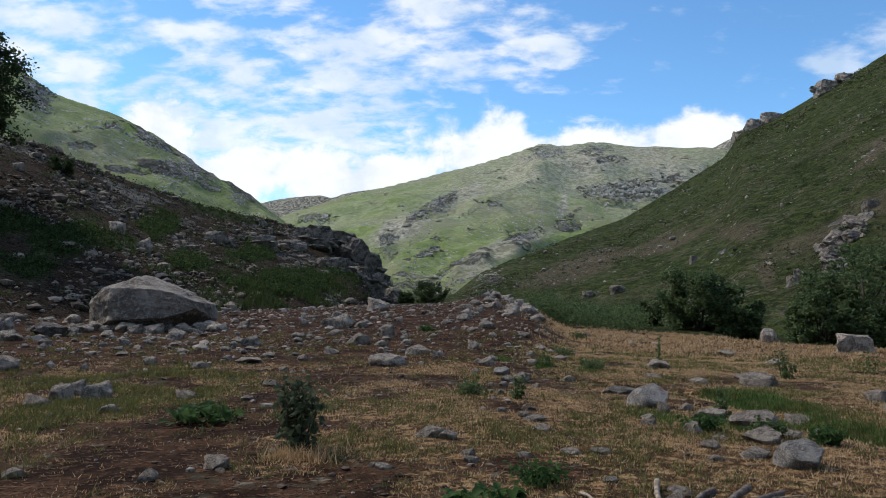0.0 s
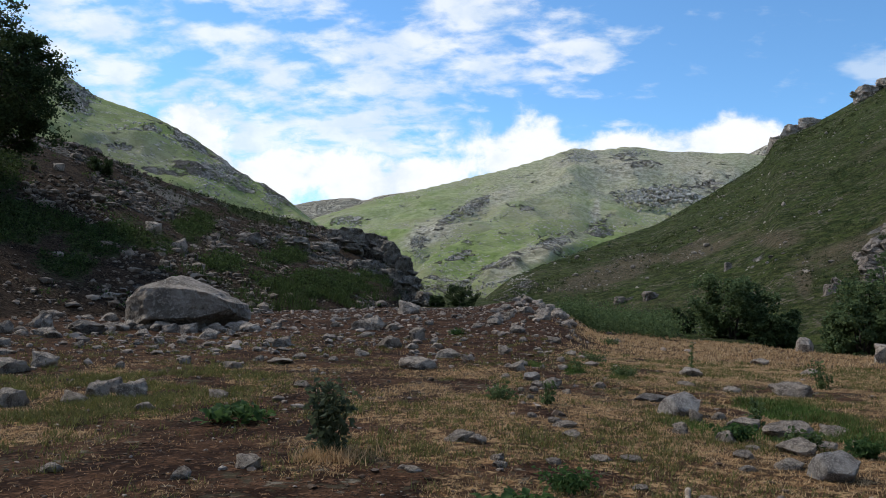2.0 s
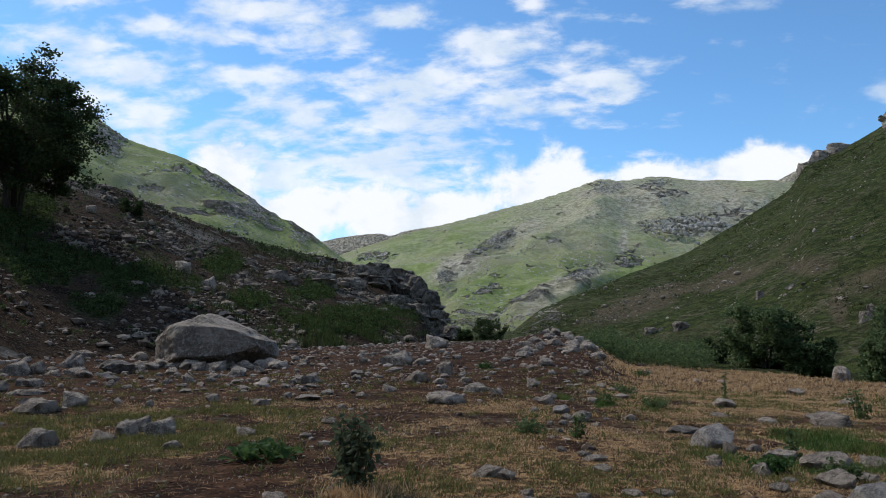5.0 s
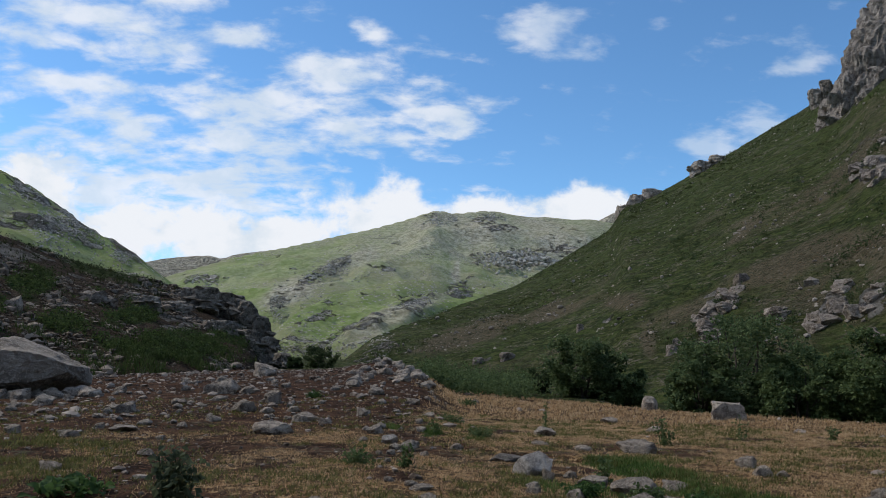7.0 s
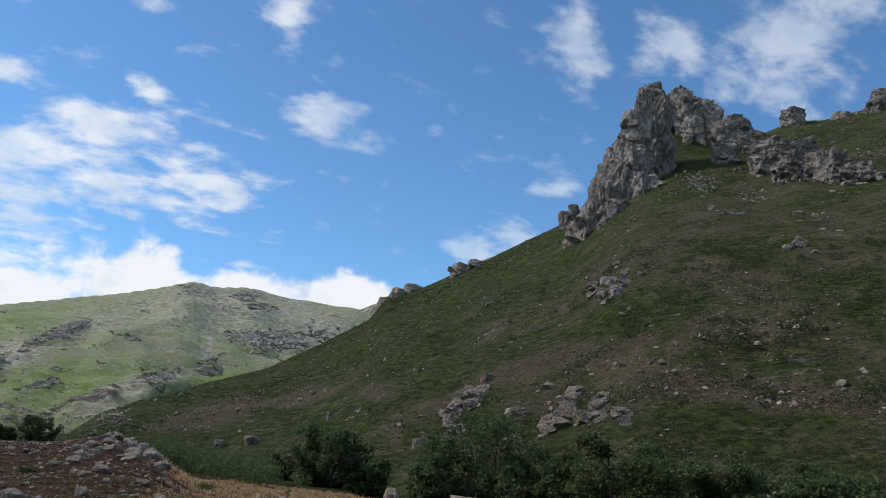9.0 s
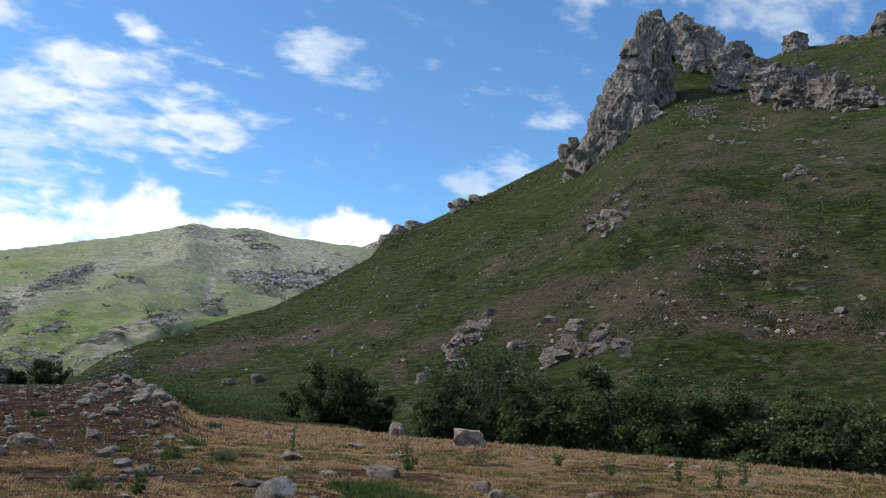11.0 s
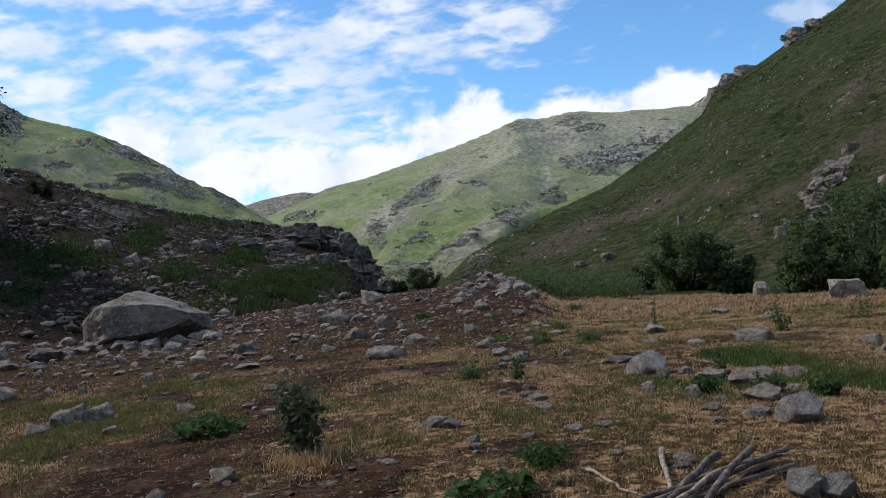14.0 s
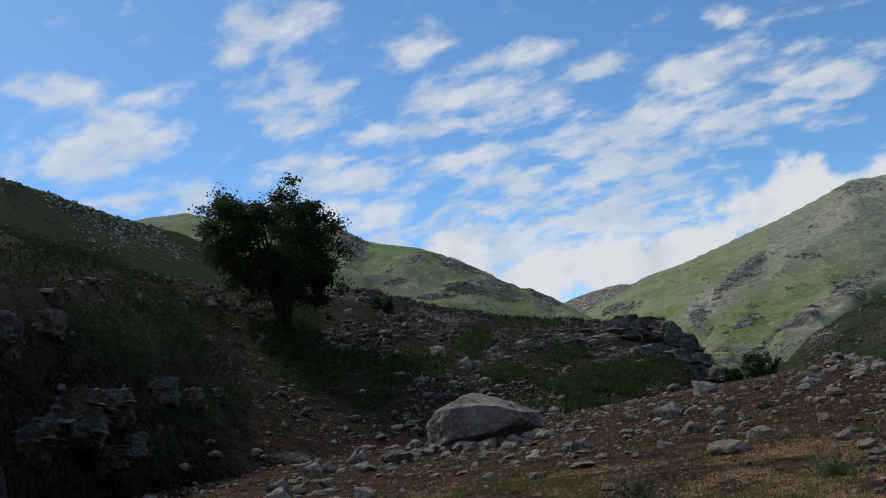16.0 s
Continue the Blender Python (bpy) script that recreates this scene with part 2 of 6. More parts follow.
def height(b, r, detail=True):
    """Height of the ground and the layer that it belongs to (0: the flat)."""
    b, r = np.asarray(b, float), np.asarray(r, float)
    x, y = r * np.sin(np.radians(b)), r * np.cos(np.radians(b))
    z = base_height(b, r)
    floor_z = z
    which = np.zeros(z.shape, int)
    for i, name in enumerate(LAYERS):
        g = RIDGES[name]
        crest, far, foot = along(b, *g["crest"]), along(b, *g["far"]), along(b, *g["foot"])
        foot = foot * (1 + 0.05 * fbm(x, y, 14 + 0.08 * np.mean(foot), 3, 40 + i))
        top = EYE + far * np.tan(np.radians(crest))
        low = base_height(b, foot) - 0.05
        u = np.clip((r - foot) / (far - foot), 0, 1)
        h = low + (top - low) * u ** (along(b, *g["curve"]) if "curve" in g else 1 / g["bend"])
        h = np.where(r > far, top - g["fall"] * (r - far), h)
        h = np.where(r < foot, low - 0.6 * (foot - r), h)
        inside = (b >= g["crest"][0][0]) & (b <= g["crest"][-1][0])
        h = np.where(inside, h, -50)
        if detail:
            w = step(0.0, 0.25, u)
            amp = np.minimum(0.05 + 0.0025 * far, 3.0)
            h = h + w * amp * fbm(x, y, 0.12 * np.mean(far) + 4, 5, 60 + i, 0.52)
        if name == "right_hill":
            # the knoll behind the crag
            h = h + 7.5 * np.exp(-((b - 40.9) / 2.2) ** 2) * step(0.80, 1.0, u) * (r <= far + 25)
        if detail and name in ("far_hill", "rib", "spur", "left_hill"):
            # gullies and ribs down the face, none at the crest
            big = 0.055 * np.mean(far)
            h = h + step(0.0, 0.3, u) * step(1.0, 0.75, u) * big * 0.45 * (ridged(x, y, big * 3.2, 4, 90 + i) - 0.45)
        which = np.where(h > z, i + 1, which)
        z = np.maximum(z, h)
    return z, which


def patches(b, e, ragged, spots):
    """0 to 1: ragged patches on the hillsides; each spot: bearing, height, half width, half height in degrees as seen from the
    track, and the rise of its axis."""
    out = np.zeros(b.shape)
    for b0, e0, wide, tall, rise in spots:
        q = ((b - b0) / wide) ** 2 + ((e - e0 - rise * (b - b0)) / tall) ** 2
        out = np.maximum(out, np.exp(-0.8 * q))
    return step(0.25, 0.70, out + 0.55 * ragged)


FAR_ROCK = ((13.1, 7.3, 2.8, 0.75, 0.0), (8.9, 5.1, 1.1, 0.6, 0.0), (0.1, 6.8, 1.1, 0.5, 0.5), (-1.7, 5.7, 1.3, 0.45, 0.6), (-4.0, 3.8, 0.9, 1.0, 0.5), (-1.2, 2.95, 1.5, 0.45, 0.3), (-0.2, 4.0, 0.9, 0.25, 0.0),
            (5.4, 4.0, 1.5, 0.75, 0.2), (2.2, 2.6, 2.4, 0.5, 0.5), (-2.7, 1.0, 1.3, 0.75, 0.0), (-1.0, 0.6, 0.9, 0.5, 0.0), (-8.8, 5.4, 1.7, 0.35, 0.1), (6.9, 10.25, 0.9, 0.25, 0.0), (10.7, 10.0, 1.0, 0.3, 0.0),
            (12.1, 9.5, 1.3, 0.22, 0.0), (9.4, 5.95, 0.9, 0.25, 0.3), (3.2, 6.6, 1.2, 0.25, -0.2), (16.5, 7.9, 1.2, 0.4, 0.0))
FAR_SCREE = ((10.5, 8.4, 5.0, 1.7, 0.0), (1.2, 7.0, 3.0, 0.9, 0.5), (15.0, 8.0, 3.5, 1.2, 0.0), (7.5, 9.6, 2.5, 0.8, 0.0), (-3.4, 4.6, 1.6, 1.2, 0.5), (4.2, 3.2, 3.6, 0.8, 0.4))
FAR_TRACK = ((1.9, 1.35, 2.2, 0.16, 0.42), (8.6, 6.4, 0.35, 1.0, 1.2))
LEFT_ROCK = ((-20.5, 10.5, 1.9, 0.55, -0.5), (-17.3, 8.9, 1.9, 0.4, -0.6), (-14.5, 7.3, 1.9, 0.35, -0.6), (-19.2, 8.2, 2.1, 0.6, -0.1), (-22.6, 10.9, 0.9, 0.4, -0.2), (-27.4, 12.4, 1.2, 0.8, -0.3), (-22.0, 8.3, 1.3, 0.3, 0.0),
             (-16.4, 7.4, 1.2, 0.3, -0.3), (-29.5, 14.2, 1.2, 0.5, 0.0), (-24.5, 9.6, 1.0, 0.3, 0.0))
RIGHT_ROCK = ((36.2, 13.9, 1.7, 0.8, 0.2), (34.0, 15.5, 1.6, 0.4, 0.4), (48.0, 7.7, 1.3, 0.4, 0.0), (49.8, 16.6, 1.9, 0.8, 0.0), (44.6, 17.4, 1.6, 0.4, 0.0), (43.1, 19.6, 1.2, 0.9, 0.0), (45.2, 22.2, 2.4, 1.0, -0.3),
              (48.9, 20.7, 3.6, 1.2, -0.2), (42.5, 23.6, 1.2, 0.9, 0.0), (52.6, 22.0, 2.0, 0.7, 0.0), (19.6, 2.9, 0.7, 0.5, 0.0), (11.0, 1.1, 1.6, 0.4, 0.3), (3.2, 0.6, 1.8, 0.6, 0.4), (21.2, 3.4, 0.7, 0.35, 0.0))
RIGHT_CLIFF = ((26.4, 3.7, 0.8, 1.5, 1.1), (33.6, 3.7, 0.9, 1.2, 0.6), (35.8, 4.1, 0.9, 1.0, 0.0), (37.5, 3.8, 0.6, 0.7, 0.0), (30.4, 3.2, 0.6, 0.6, 0.0))
RIGHT_SCREE = ((9.5, 1.9, 3.6, 0.8, 0.32), (15.0, 3.4, 2.4, 0.6, 0.4), (20.2, 4.2, 1.6, 0.6, 0.0), (36.5, 7.3, 5.6, 0.9, -0.05), (48.8, 5.2, 5.6, 0.8, -0.05), (41.0, 6.0, 4.0, 0.8, 0.0), (30.0, 6.2, 3.0, 0.9, 0.5), (28.5, 9.0, 1.2, 0.5, 0.8), (22.0, 1.4, 0.5, 0.9, 0.0), (44.5, 9.5, 4.0, 0.6, 0.0))
SLOPE_WEEDS = ((-32.8, 7.2, 2.6, 1.5, 0.0), (-27.6, 1.9, 2.6, 0.8, 0.0), (-21.5, 3.2, 1.0, 0.5, 0.0), (-17.6, 2.2, 1.3, 0.6, 0.0), (-25.6, 3.3, 2.8, 1.3, 0.1), (-10.6, 0.9, 4.4, 0.9, 0.05), (-15.5, 5.6, 3.2, 0.45, -0.25), (-19.4, 4.6, 1.2, 0.9, 0.0), (-42.4, 8.6, 5.6, 2.6, 0.0), (-46.0, 13.4, 6.0, 0.8, 0.0), (-29.8, 4.2, 3.8, 1.4, 0.0),
               (-13.5, 2.6, 2.0, 0.6, 0.2), (-45.0, 0.6, 4.5, 1.4, 0.0), (-38.5, 3.0, 2.4, 1.2, 0.0))
SLOPE_BARE = ((-24.5, 6.9, 0.5, 1.0, 0.6), (-33.2, 2.6, 1.1, 1.2, -0.3), (-31.8, 0.9, 2.8, 0.8, 0.0), (-33.9, 0.6, 1.2, 1.0, 0.0))


def cover(b, r, x, y, e, which):
    """Rock, green, bare earth and straw, each 0 to 1, by place."""
    rock, green, earth, straw = (np.zeros(x.shape) for _ in range(4))
    n1, n2, n3 = fbm(x, y, 3.0, 4, 101), fbm(x, y, 12.0, 4, 111), fbm(x, y, 0.8, 3, 121)
    # the flat: straw to the right, trodden red earth ahead and to the left, patches between
    flat = which == 0
    dry = step(-0.25, 0.35, n1 * 0.8 + n3 * 0.8 + along(b, (-180, 0.2), (-60, -0.05), (-28, 0.10), (-10, 0.14), (4, 0.22), (12, 0.42), (20, 0.50), (60, 0.6), (180, 0.2)))
    track = np.exp(-((x + 3.1 - 0.10 * (y - 8) + 0.5 * n2) / 1.25) ** 2) * step(20, 15, y)
    ahead = step(14.0, 19.5, r + 4.0 * n1) * step(1.0, -1.0, x - (1.6 + 0.12 * (y - 15)) + 1.6 * n1 + 1.0 * n2)
    bare = np.clip(np.maximum(track, ahead), 0, 1)
    dry = dry * (1 - 0.92 * bare)
    wet = np.exp(-((x - trickle(y) - 0.15 + 0.3 * n2 + 0.4 * n1) / (0.55 + 0.35 * step(11, 13, y))) ** 2) * step(5.5, 7, y) * step(20, 16.5, y)
    lush = np.clip(1.5 * wet * step(-0.3, 0.25, n1 + 0.8 * n3), 0, 1)
    weedy = step(-0.1, 0.4, n2 + 0.5 * n1 + along(b, (-60, 0.3), (-20, 0.2), (0, 0.0), (60, 0.05))) * along(b, (-180, 0.6), (-60, 0.85), (-12, 0.75), (0, 0.6), (60, 0.55), (180, 0.6)) * (1 - bare) * step(24, 14, r)
    straw = np.where(flat, dry * (1 - lush), straw)
    green = np.where(flat, np.maximum(lush, weedy), green)
    earth = np.where(flat, np.clip(np.maximum(bare, 0.75 + 0.3 * n1) * (1 - 0.8 * lush), 0, 1), earth)
    # bank of the stream beyond the meadow
    bank = flat & (r > along(b, (-180, 60), (-4, 50), (8, 44), (16, 42), (24, 35.5), (42, 30), (180, 40)))
    green, straw, earth = np.where(bank, 0.8, green), np.where(bank, 0.1, straw), np.where(bank, 0.1, earth)

    def lay(name):
        return which == LAYERS.index(name) + 1

    m = lay("left_slope")
    weeds = patches(b, e, fbm(x, y, 2.4, 4, 141), SLOPE_WEEDS)
    top = step(0.0, 1.0, (r - 40) / 35)
    green = np.where(m, np.clip(0.9 * weeds + 0.25 * step(0.1, 0.4, n2) + 0.3 * step(60, 70, r), 0, 1), green)
    earth = np.where(m, 0.85 * (1 - 0.85 * weeds), earth)
    rock = np.where(m, 0.7 * step(0.16, 0.42, fbm(x, y, 3.2, 4, 131) + 0.2 * top + along(b, (-20, -0.05), (-9, 0.05), (-6, 0.35), (-3, 0.5))) * (1 - 0.8 * weeds), rock)
    scar = patches(b, e, 0.8 * n1 + 0.4 * n3, SLOPE_BARE) * m
    green, earth, straw, rock = green * (1 - scar), np.maximum(earth, scar), np.maximum(straw, 0.22 * scar), rock * (1 - scar)
    for name, bias, size in (("left_shoulder", -0.10, 12), ("left_hill", -0.12, 14), ("far_hill", -0.12, 18), ("rib", -0.12, 14), ("spur", 0.0, 12), ("right_hill", -0.25, 6), ("behind", -0.1, 30)):
        m = lay(name)
        g = RIDGES[name]
        u = np.clip((r - along(b, *g["foot"])) / (along(b, *g["far"]) - along(b, *g["foot"])), 0, 1)
        loose = fbm(x, y, size, 5, 151, 0.58)
        if name == "right_hill":
            patch, scree = patches(b, e, fbm(x, y, 4.5, 4, 143), RIGHT_ROCK), patches(b, e, fbm(x, y, 5.0, 4, 144), RIGHT_SCREE)
        elif name in ("far_hill", "rib", "spur"):
            patch, scree = patches(b, e, fbm(x, y, 24.0, 5, 145, 0.6), FAR_ROCK), patches(b, e, fbm(x, y, 40.0, 5, 146, 0.6), FAR_SCREE)
        else:
            patch, scree = patches(b, e, fbm(x, y, 14.0, 4, 147, 0.6), LEFT_ROCK), np.zeros(b.shape)
        if name == "right_hill":
            patch = np.maximum(patch, 2.4 * patches(b, e, fbm(x, y, 2.2, 4, 148), RIGHT_CLIFF))
        if name == "left_shoulder":
            patch = 0.7 * step(0.55, 0.98, u + 0.3 * loose)
        rk = 0.30 * step(0.14, 0.40, loose + bias + 0.10 * scree)
        rock = np.where(m, np.maximum(rk, (0.34 if name == "right_hill" else 0.6 if name == "left_hill" else 0.5) * patch), rock)
        dryness = fbm(x, y, size * 1.7, 4, 171)
        green = np.where(m, np.clip(0.9 + 0.4 * dryness, 0, 1), green)
        if name == "right_hill":
            brown = step(-0.1, 0.5, dryness + along(b, (0, -0.1), (20, -0.30), (28, -0.1), (36, 0.2), (60, 0.3)) - 0.35 * step(0.45, 0.75, u)) * (0.25 + 0.75 * step(-0.3, 0.25, n1 + 0.5 * n3))
            brown = np.maximum(brown, scree)
            green = np.where(m, 1 - 0.8 * brown, green)
            earth = np.where(m, np.maximum(0.16 * brown * step(0.0, 0.4, n2 + 0.3), 0.20 * scree * step(-0.3, 0.3, n1)), earth)
            straw = np.where(m, 0.16 * brown, straw)
        elif name in ("far_hill", "rib", "spur"):
            track = patches(b, e, 0.3 * n2, FAR_TRACK)
            high = step(0.15, 0.75, u) * along(b, (-14, 0.15), (-4, 0.25), (2, 0.5), (6, 0.75), (14, 0.8), (17, 0.6), (20, 0.5)) if name == "far_hill" else 0.0
            green = np.where(m, np.clip(1.05 - np.maximum(np.maximum(0.85 * scree, track), high) + 0.25 * dryness, 0, 1), green)
            straw = np.where(m, 0.0, straw)
    # haze put into the colour: the two farthest ridges are greyed with rock
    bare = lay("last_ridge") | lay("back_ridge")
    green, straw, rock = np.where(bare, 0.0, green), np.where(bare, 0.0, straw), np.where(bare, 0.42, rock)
    return rock, green, earth, straw


def surface(b, r):
    """Height with the relief of the bare rock, the layer, and the cover."""
    b, r = np.asarray(b, float), np.asarray(r, float)
    z, which = height(b, r)
    x, y = r * np.sin(np.radians(b)), r * np.cos(np.radians(b))
    kinds = cover(b, r, x, y, np.degrees(np.arctan2(z - EYE, np.maximum(r, 0.1))), which)
    size = np.clip(r / 60.0, 0.25, 6.0)
    hill = size * (0.5 * (ridged(x, y, 5.0, 4, 7) - 0.45) + 1.3 * np.clip(r / 250, 0.15, 1) * (ridged(x, y, 30.0, 5, 9) - 0.4))
    relief = np.where(which > 0, hill, 0.10 * ridged(x, y, 1.4, 3, 5))
    return z + relief * kinds[0], which, kinds


def on_slope(b, e):
    """How far off the ground first rises to the height e (degrees) on the bearing b, and the metres outwards for one degree more."""
    r = np.geomspace(18, 1100, 420)
    z = surface(np.full(420, float(b)), r)[0]
    seen = np.maximum.accumulate(np.degrees(np.arctan2(z - EYE, r)))
    lo, hi = np.interp((e - 0.25, e + 0.25), seen + np.arange(420) * 1e-6, r)
    return float(np.interp(e, seen + np.arange(420) * 1e-6, r)), float(np.clip((hi - lo) / 0.5, 2.0, 90.0))


def ground_z(x, y):
    b, r = math.degrees(math.atan2(x, y)), math.hypot(x, y)
    return float(surface(np.array([b]), np.array([r]))[0][0])


# ---- materials ----
class Nodes:
    """A short hand for building a material."""

    def __init__(self, name):
        self.mat = bpy.data.materials.new(name)
        self.mat.use_nodes = True
        self.tree = self.mat.node_tree
        self.bsdf = self.tree.nodes["Principled BSDF"]
        self.link = self.tree.links.new
        self.coord = self.node("ShaderNodeTexCoord").outputs["Object"]

    def node(self, kind):
        return self.tree.nodes.new(kind)

    def noise(self, scale, detail=5.0, rough=0.55, vec=None):
        t = self.node("ShaderNodeTexNoise")
        t.inputs["Scale"].default_value, t.inputs["Detail"].default_value, t.inputs["Roughness"].default_value = scale, detail, rough
        self.link(vec or self.coord, t.inputs["Vector"])
        return t.outputs["Fac"]

    def cells(self, scale, feature="F1", vec=None):
        t = self.node("ShaderNodeTexVoronoi")
        t.feature = feature
        t.inputs["Scale"].default_value = scale
        self.link(vec or self.coord, t.inputs["Vector"])
        return t.outputs["Distance"]

    def ramp(self, v, a, b, lo=0.0, hi=1.0):
        m = self.node("ShaderNodeMapRange")
        m.interpolation_type = "SMOOTHSTEP"
        self.link(v, m.inputs["Value"])
        for key, val in (("From Min", a), ("From Max", b), ("To Min", lo), ("To Max", hi)):
            m.inputs[key].default_value = val
        return m.outputs[0]

    def calc(self, op, a, b):
        m = self.node("ShaderNodeMath")
        m.operation = op
        for i, v in enumerate((a, b)):
            if isinstance(v, (int, float)):
                m.inputs[i].default_value = v
            else:
                self.link(v, m.inputs[i])
        return m.outputs[0]

    def mix(self, f, a, b, mode="MIX"):
        m = self.node("ShaderNodeMixRGB")
        m.blend_type = mode
        for i, v in enumerate((f, a, b)):
            if isinstance(v, (int, float)):
                m.inputs[i].default_value = v
            elif isinstance(v, tuple):
                m.inputs[i].default_value = (*v, 1)
            else:
                self.link(v, m.inputs[i])
        return m.outputs[0]

    def bump(self, h, strength, distance, below=None):
        m = self.node("ShaderNodeBump")
        m.inputs["Strength"].default_value, m.inputs["Distance"].default_value = strength, distance
        self.link(h, m.inputs["Height"])
        if below is not None:
            self.link(below, m.inputs["Normal"])
        return m.outputs[0]

    def done(self, colour, rough=0.9, normal=None, spec=0.25):
        if isinstance(colour, tuple):
            self.bsdf.inputs["Base Color"].default_value = (*colour, 1)
        else:
            self.link(colour, self.bsdf.inputs["Base Color"])
        self.bsdf.inputs["Roughness"].default_value = rough
        self.bsdf.inputs["Specular IOR Level"].default_value = spec
        if normal is not None:
            self.link(normal, self.bsdf.inputs["Normal"])
        return self.mat


def ground_material():
    k = Nodes("ground")
    at = k.node("ShaderNodeAttribute")
    at.attribute_name = "cover"
    sep = k.node("ShaderNodeSeparateColor")
    k.link(at.outputs["Color"], sep.inputs[0])
    rock, green, earth = sep.outputs
    straw = at.outputs["Alpha"]
    hill = k.node("ShaderNodeAttribute")
    hill.attribute_name = "far"
    far = hill.outputs["Fac"]
    fine, mid, wide = k.noise(9.0, 6), k.noise(1.3, 6), k.noise(0.09, 5)
    huge = k.noise(0.02, 4)
    # short grass, from fresh to olive
    crumb = k.noise(30.0, 3, 0.6)
    # near grass carries the cloud shade in its colour, darker than the far grass
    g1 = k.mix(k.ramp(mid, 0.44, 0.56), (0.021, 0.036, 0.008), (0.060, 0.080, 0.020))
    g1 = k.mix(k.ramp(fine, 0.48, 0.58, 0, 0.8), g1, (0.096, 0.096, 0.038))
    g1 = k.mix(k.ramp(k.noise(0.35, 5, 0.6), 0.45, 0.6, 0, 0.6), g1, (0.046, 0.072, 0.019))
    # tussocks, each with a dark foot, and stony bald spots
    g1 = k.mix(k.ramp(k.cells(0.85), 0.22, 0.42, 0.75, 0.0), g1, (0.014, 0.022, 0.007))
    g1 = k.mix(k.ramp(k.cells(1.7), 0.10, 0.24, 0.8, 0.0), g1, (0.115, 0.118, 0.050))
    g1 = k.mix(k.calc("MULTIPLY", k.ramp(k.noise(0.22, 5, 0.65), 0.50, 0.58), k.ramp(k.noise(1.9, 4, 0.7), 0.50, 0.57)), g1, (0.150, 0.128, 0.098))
    flatten = k.node("ShaderNodeMapping")
    flatten.inputs["Scale"].default_value = (0.55, 0.55, 2.2)
    k.link(k.coord, flatten.inputs["Vector"])
    ledges = k.noise(1.0, 6, 0.65, flatten.outputs[0])
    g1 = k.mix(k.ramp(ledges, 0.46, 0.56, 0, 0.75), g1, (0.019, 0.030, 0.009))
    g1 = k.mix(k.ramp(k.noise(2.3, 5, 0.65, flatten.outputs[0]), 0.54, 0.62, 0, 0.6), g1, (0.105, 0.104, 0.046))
    # far grass, a paler copy with sunshine and haze put into it
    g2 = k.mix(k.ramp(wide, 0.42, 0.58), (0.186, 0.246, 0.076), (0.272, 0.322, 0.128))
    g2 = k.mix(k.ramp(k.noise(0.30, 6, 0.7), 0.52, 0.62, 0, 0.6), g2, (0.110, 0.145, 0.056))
    # the near slope's shade, put into the colours of its grass and soil
    slope_shade = k.node("ShaderNodeAttribute")
    slope_shade.attribute_name = "slope_shade"
    g1 = k.mix(k.calc("MULTIPLY", slope_shade.outputs["Fac"], 0.85), g1, k.mix(k.ramp(fine, 0.46, 0.58), (0.018, 0.028, 0.009), (0.058, 0.082, 0.026)))
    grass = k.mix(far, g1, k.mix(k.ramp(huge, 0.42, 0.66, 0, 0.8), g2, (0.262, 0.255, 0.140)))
    # dry ground likewise: shade in the near colour, sunlight in the far
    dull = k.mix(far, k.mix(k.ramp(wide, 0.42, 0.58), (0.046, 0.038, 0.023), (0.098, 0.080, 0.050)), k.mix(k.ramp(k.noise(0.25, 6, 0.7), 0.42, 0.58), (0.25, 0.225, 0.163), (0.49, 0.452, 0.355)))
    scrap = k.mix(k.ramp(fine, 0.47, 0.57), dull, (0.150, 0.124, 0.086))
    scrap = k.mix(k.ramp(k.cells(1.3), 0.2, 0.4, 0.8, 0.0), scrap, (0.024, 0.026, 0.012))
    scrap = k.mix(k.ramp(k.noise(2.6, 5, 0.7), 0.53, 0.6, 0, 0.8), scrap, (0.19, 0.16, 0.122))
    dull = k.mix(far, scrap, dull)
    soil = k.mix(k.ramp(mid, 0.42, 0.58), (0.021, 0.0100, 0.0055), (0.068, 0.0350, 0.0190))
    soil = k.mix(k.ramp(fine, 0.54, 0.62, 0, 0.8), soil, (0.130, 0.070, 0.040))
    soil = k.mix(k.ramp(crumb, 0.52, 0.60, 0, 0.85), soil, (0.011, 0.0065, 0.0045))
    soil = k.mix(k.ramp(k.cells(9.0), 0.08, 0.2, 0.8, 0), soil, (0.150, 0.092, 0.058))
    # shaded copy of the soil, for the near slope
    shaded_soil = k.mix(k.ramp(mid, 0.42, 0.58), (0.016, 0.0108, 0.0075), (0.052, 0.035, 0.0235))
    soil = k.mix(slope_shade.outputs["Fac"], soil, k.mix(k.ramp(fine, 0.5, 0.60), shaded_soil, (0.088, 0.064, 0.046)))
    hay = k.mix(k.ramp(mid, 0.42, 0.58), (0.125, 0.066, 0.030), (0.262, 0.150, 0.072))
    hay = k.mix(k.ramp(fine, 0.46, 0.58), hay, (0.34, 0.222, 0.112))
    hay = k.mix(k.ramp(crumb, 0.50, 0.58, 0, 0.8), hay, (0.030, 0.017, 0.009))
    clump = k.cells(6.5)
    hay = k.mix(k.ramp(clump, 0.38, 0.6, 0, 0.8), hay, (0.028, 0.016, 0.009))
    hay = k.mix(k.ramp(k.cells(13.0), 0.05, 0.2, 0.7, 0), hay, (0.34, 0.225, 0.115))
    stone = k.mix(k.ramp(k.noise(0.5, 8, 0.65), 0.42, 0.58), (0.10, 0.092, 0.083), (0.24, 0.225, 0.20))
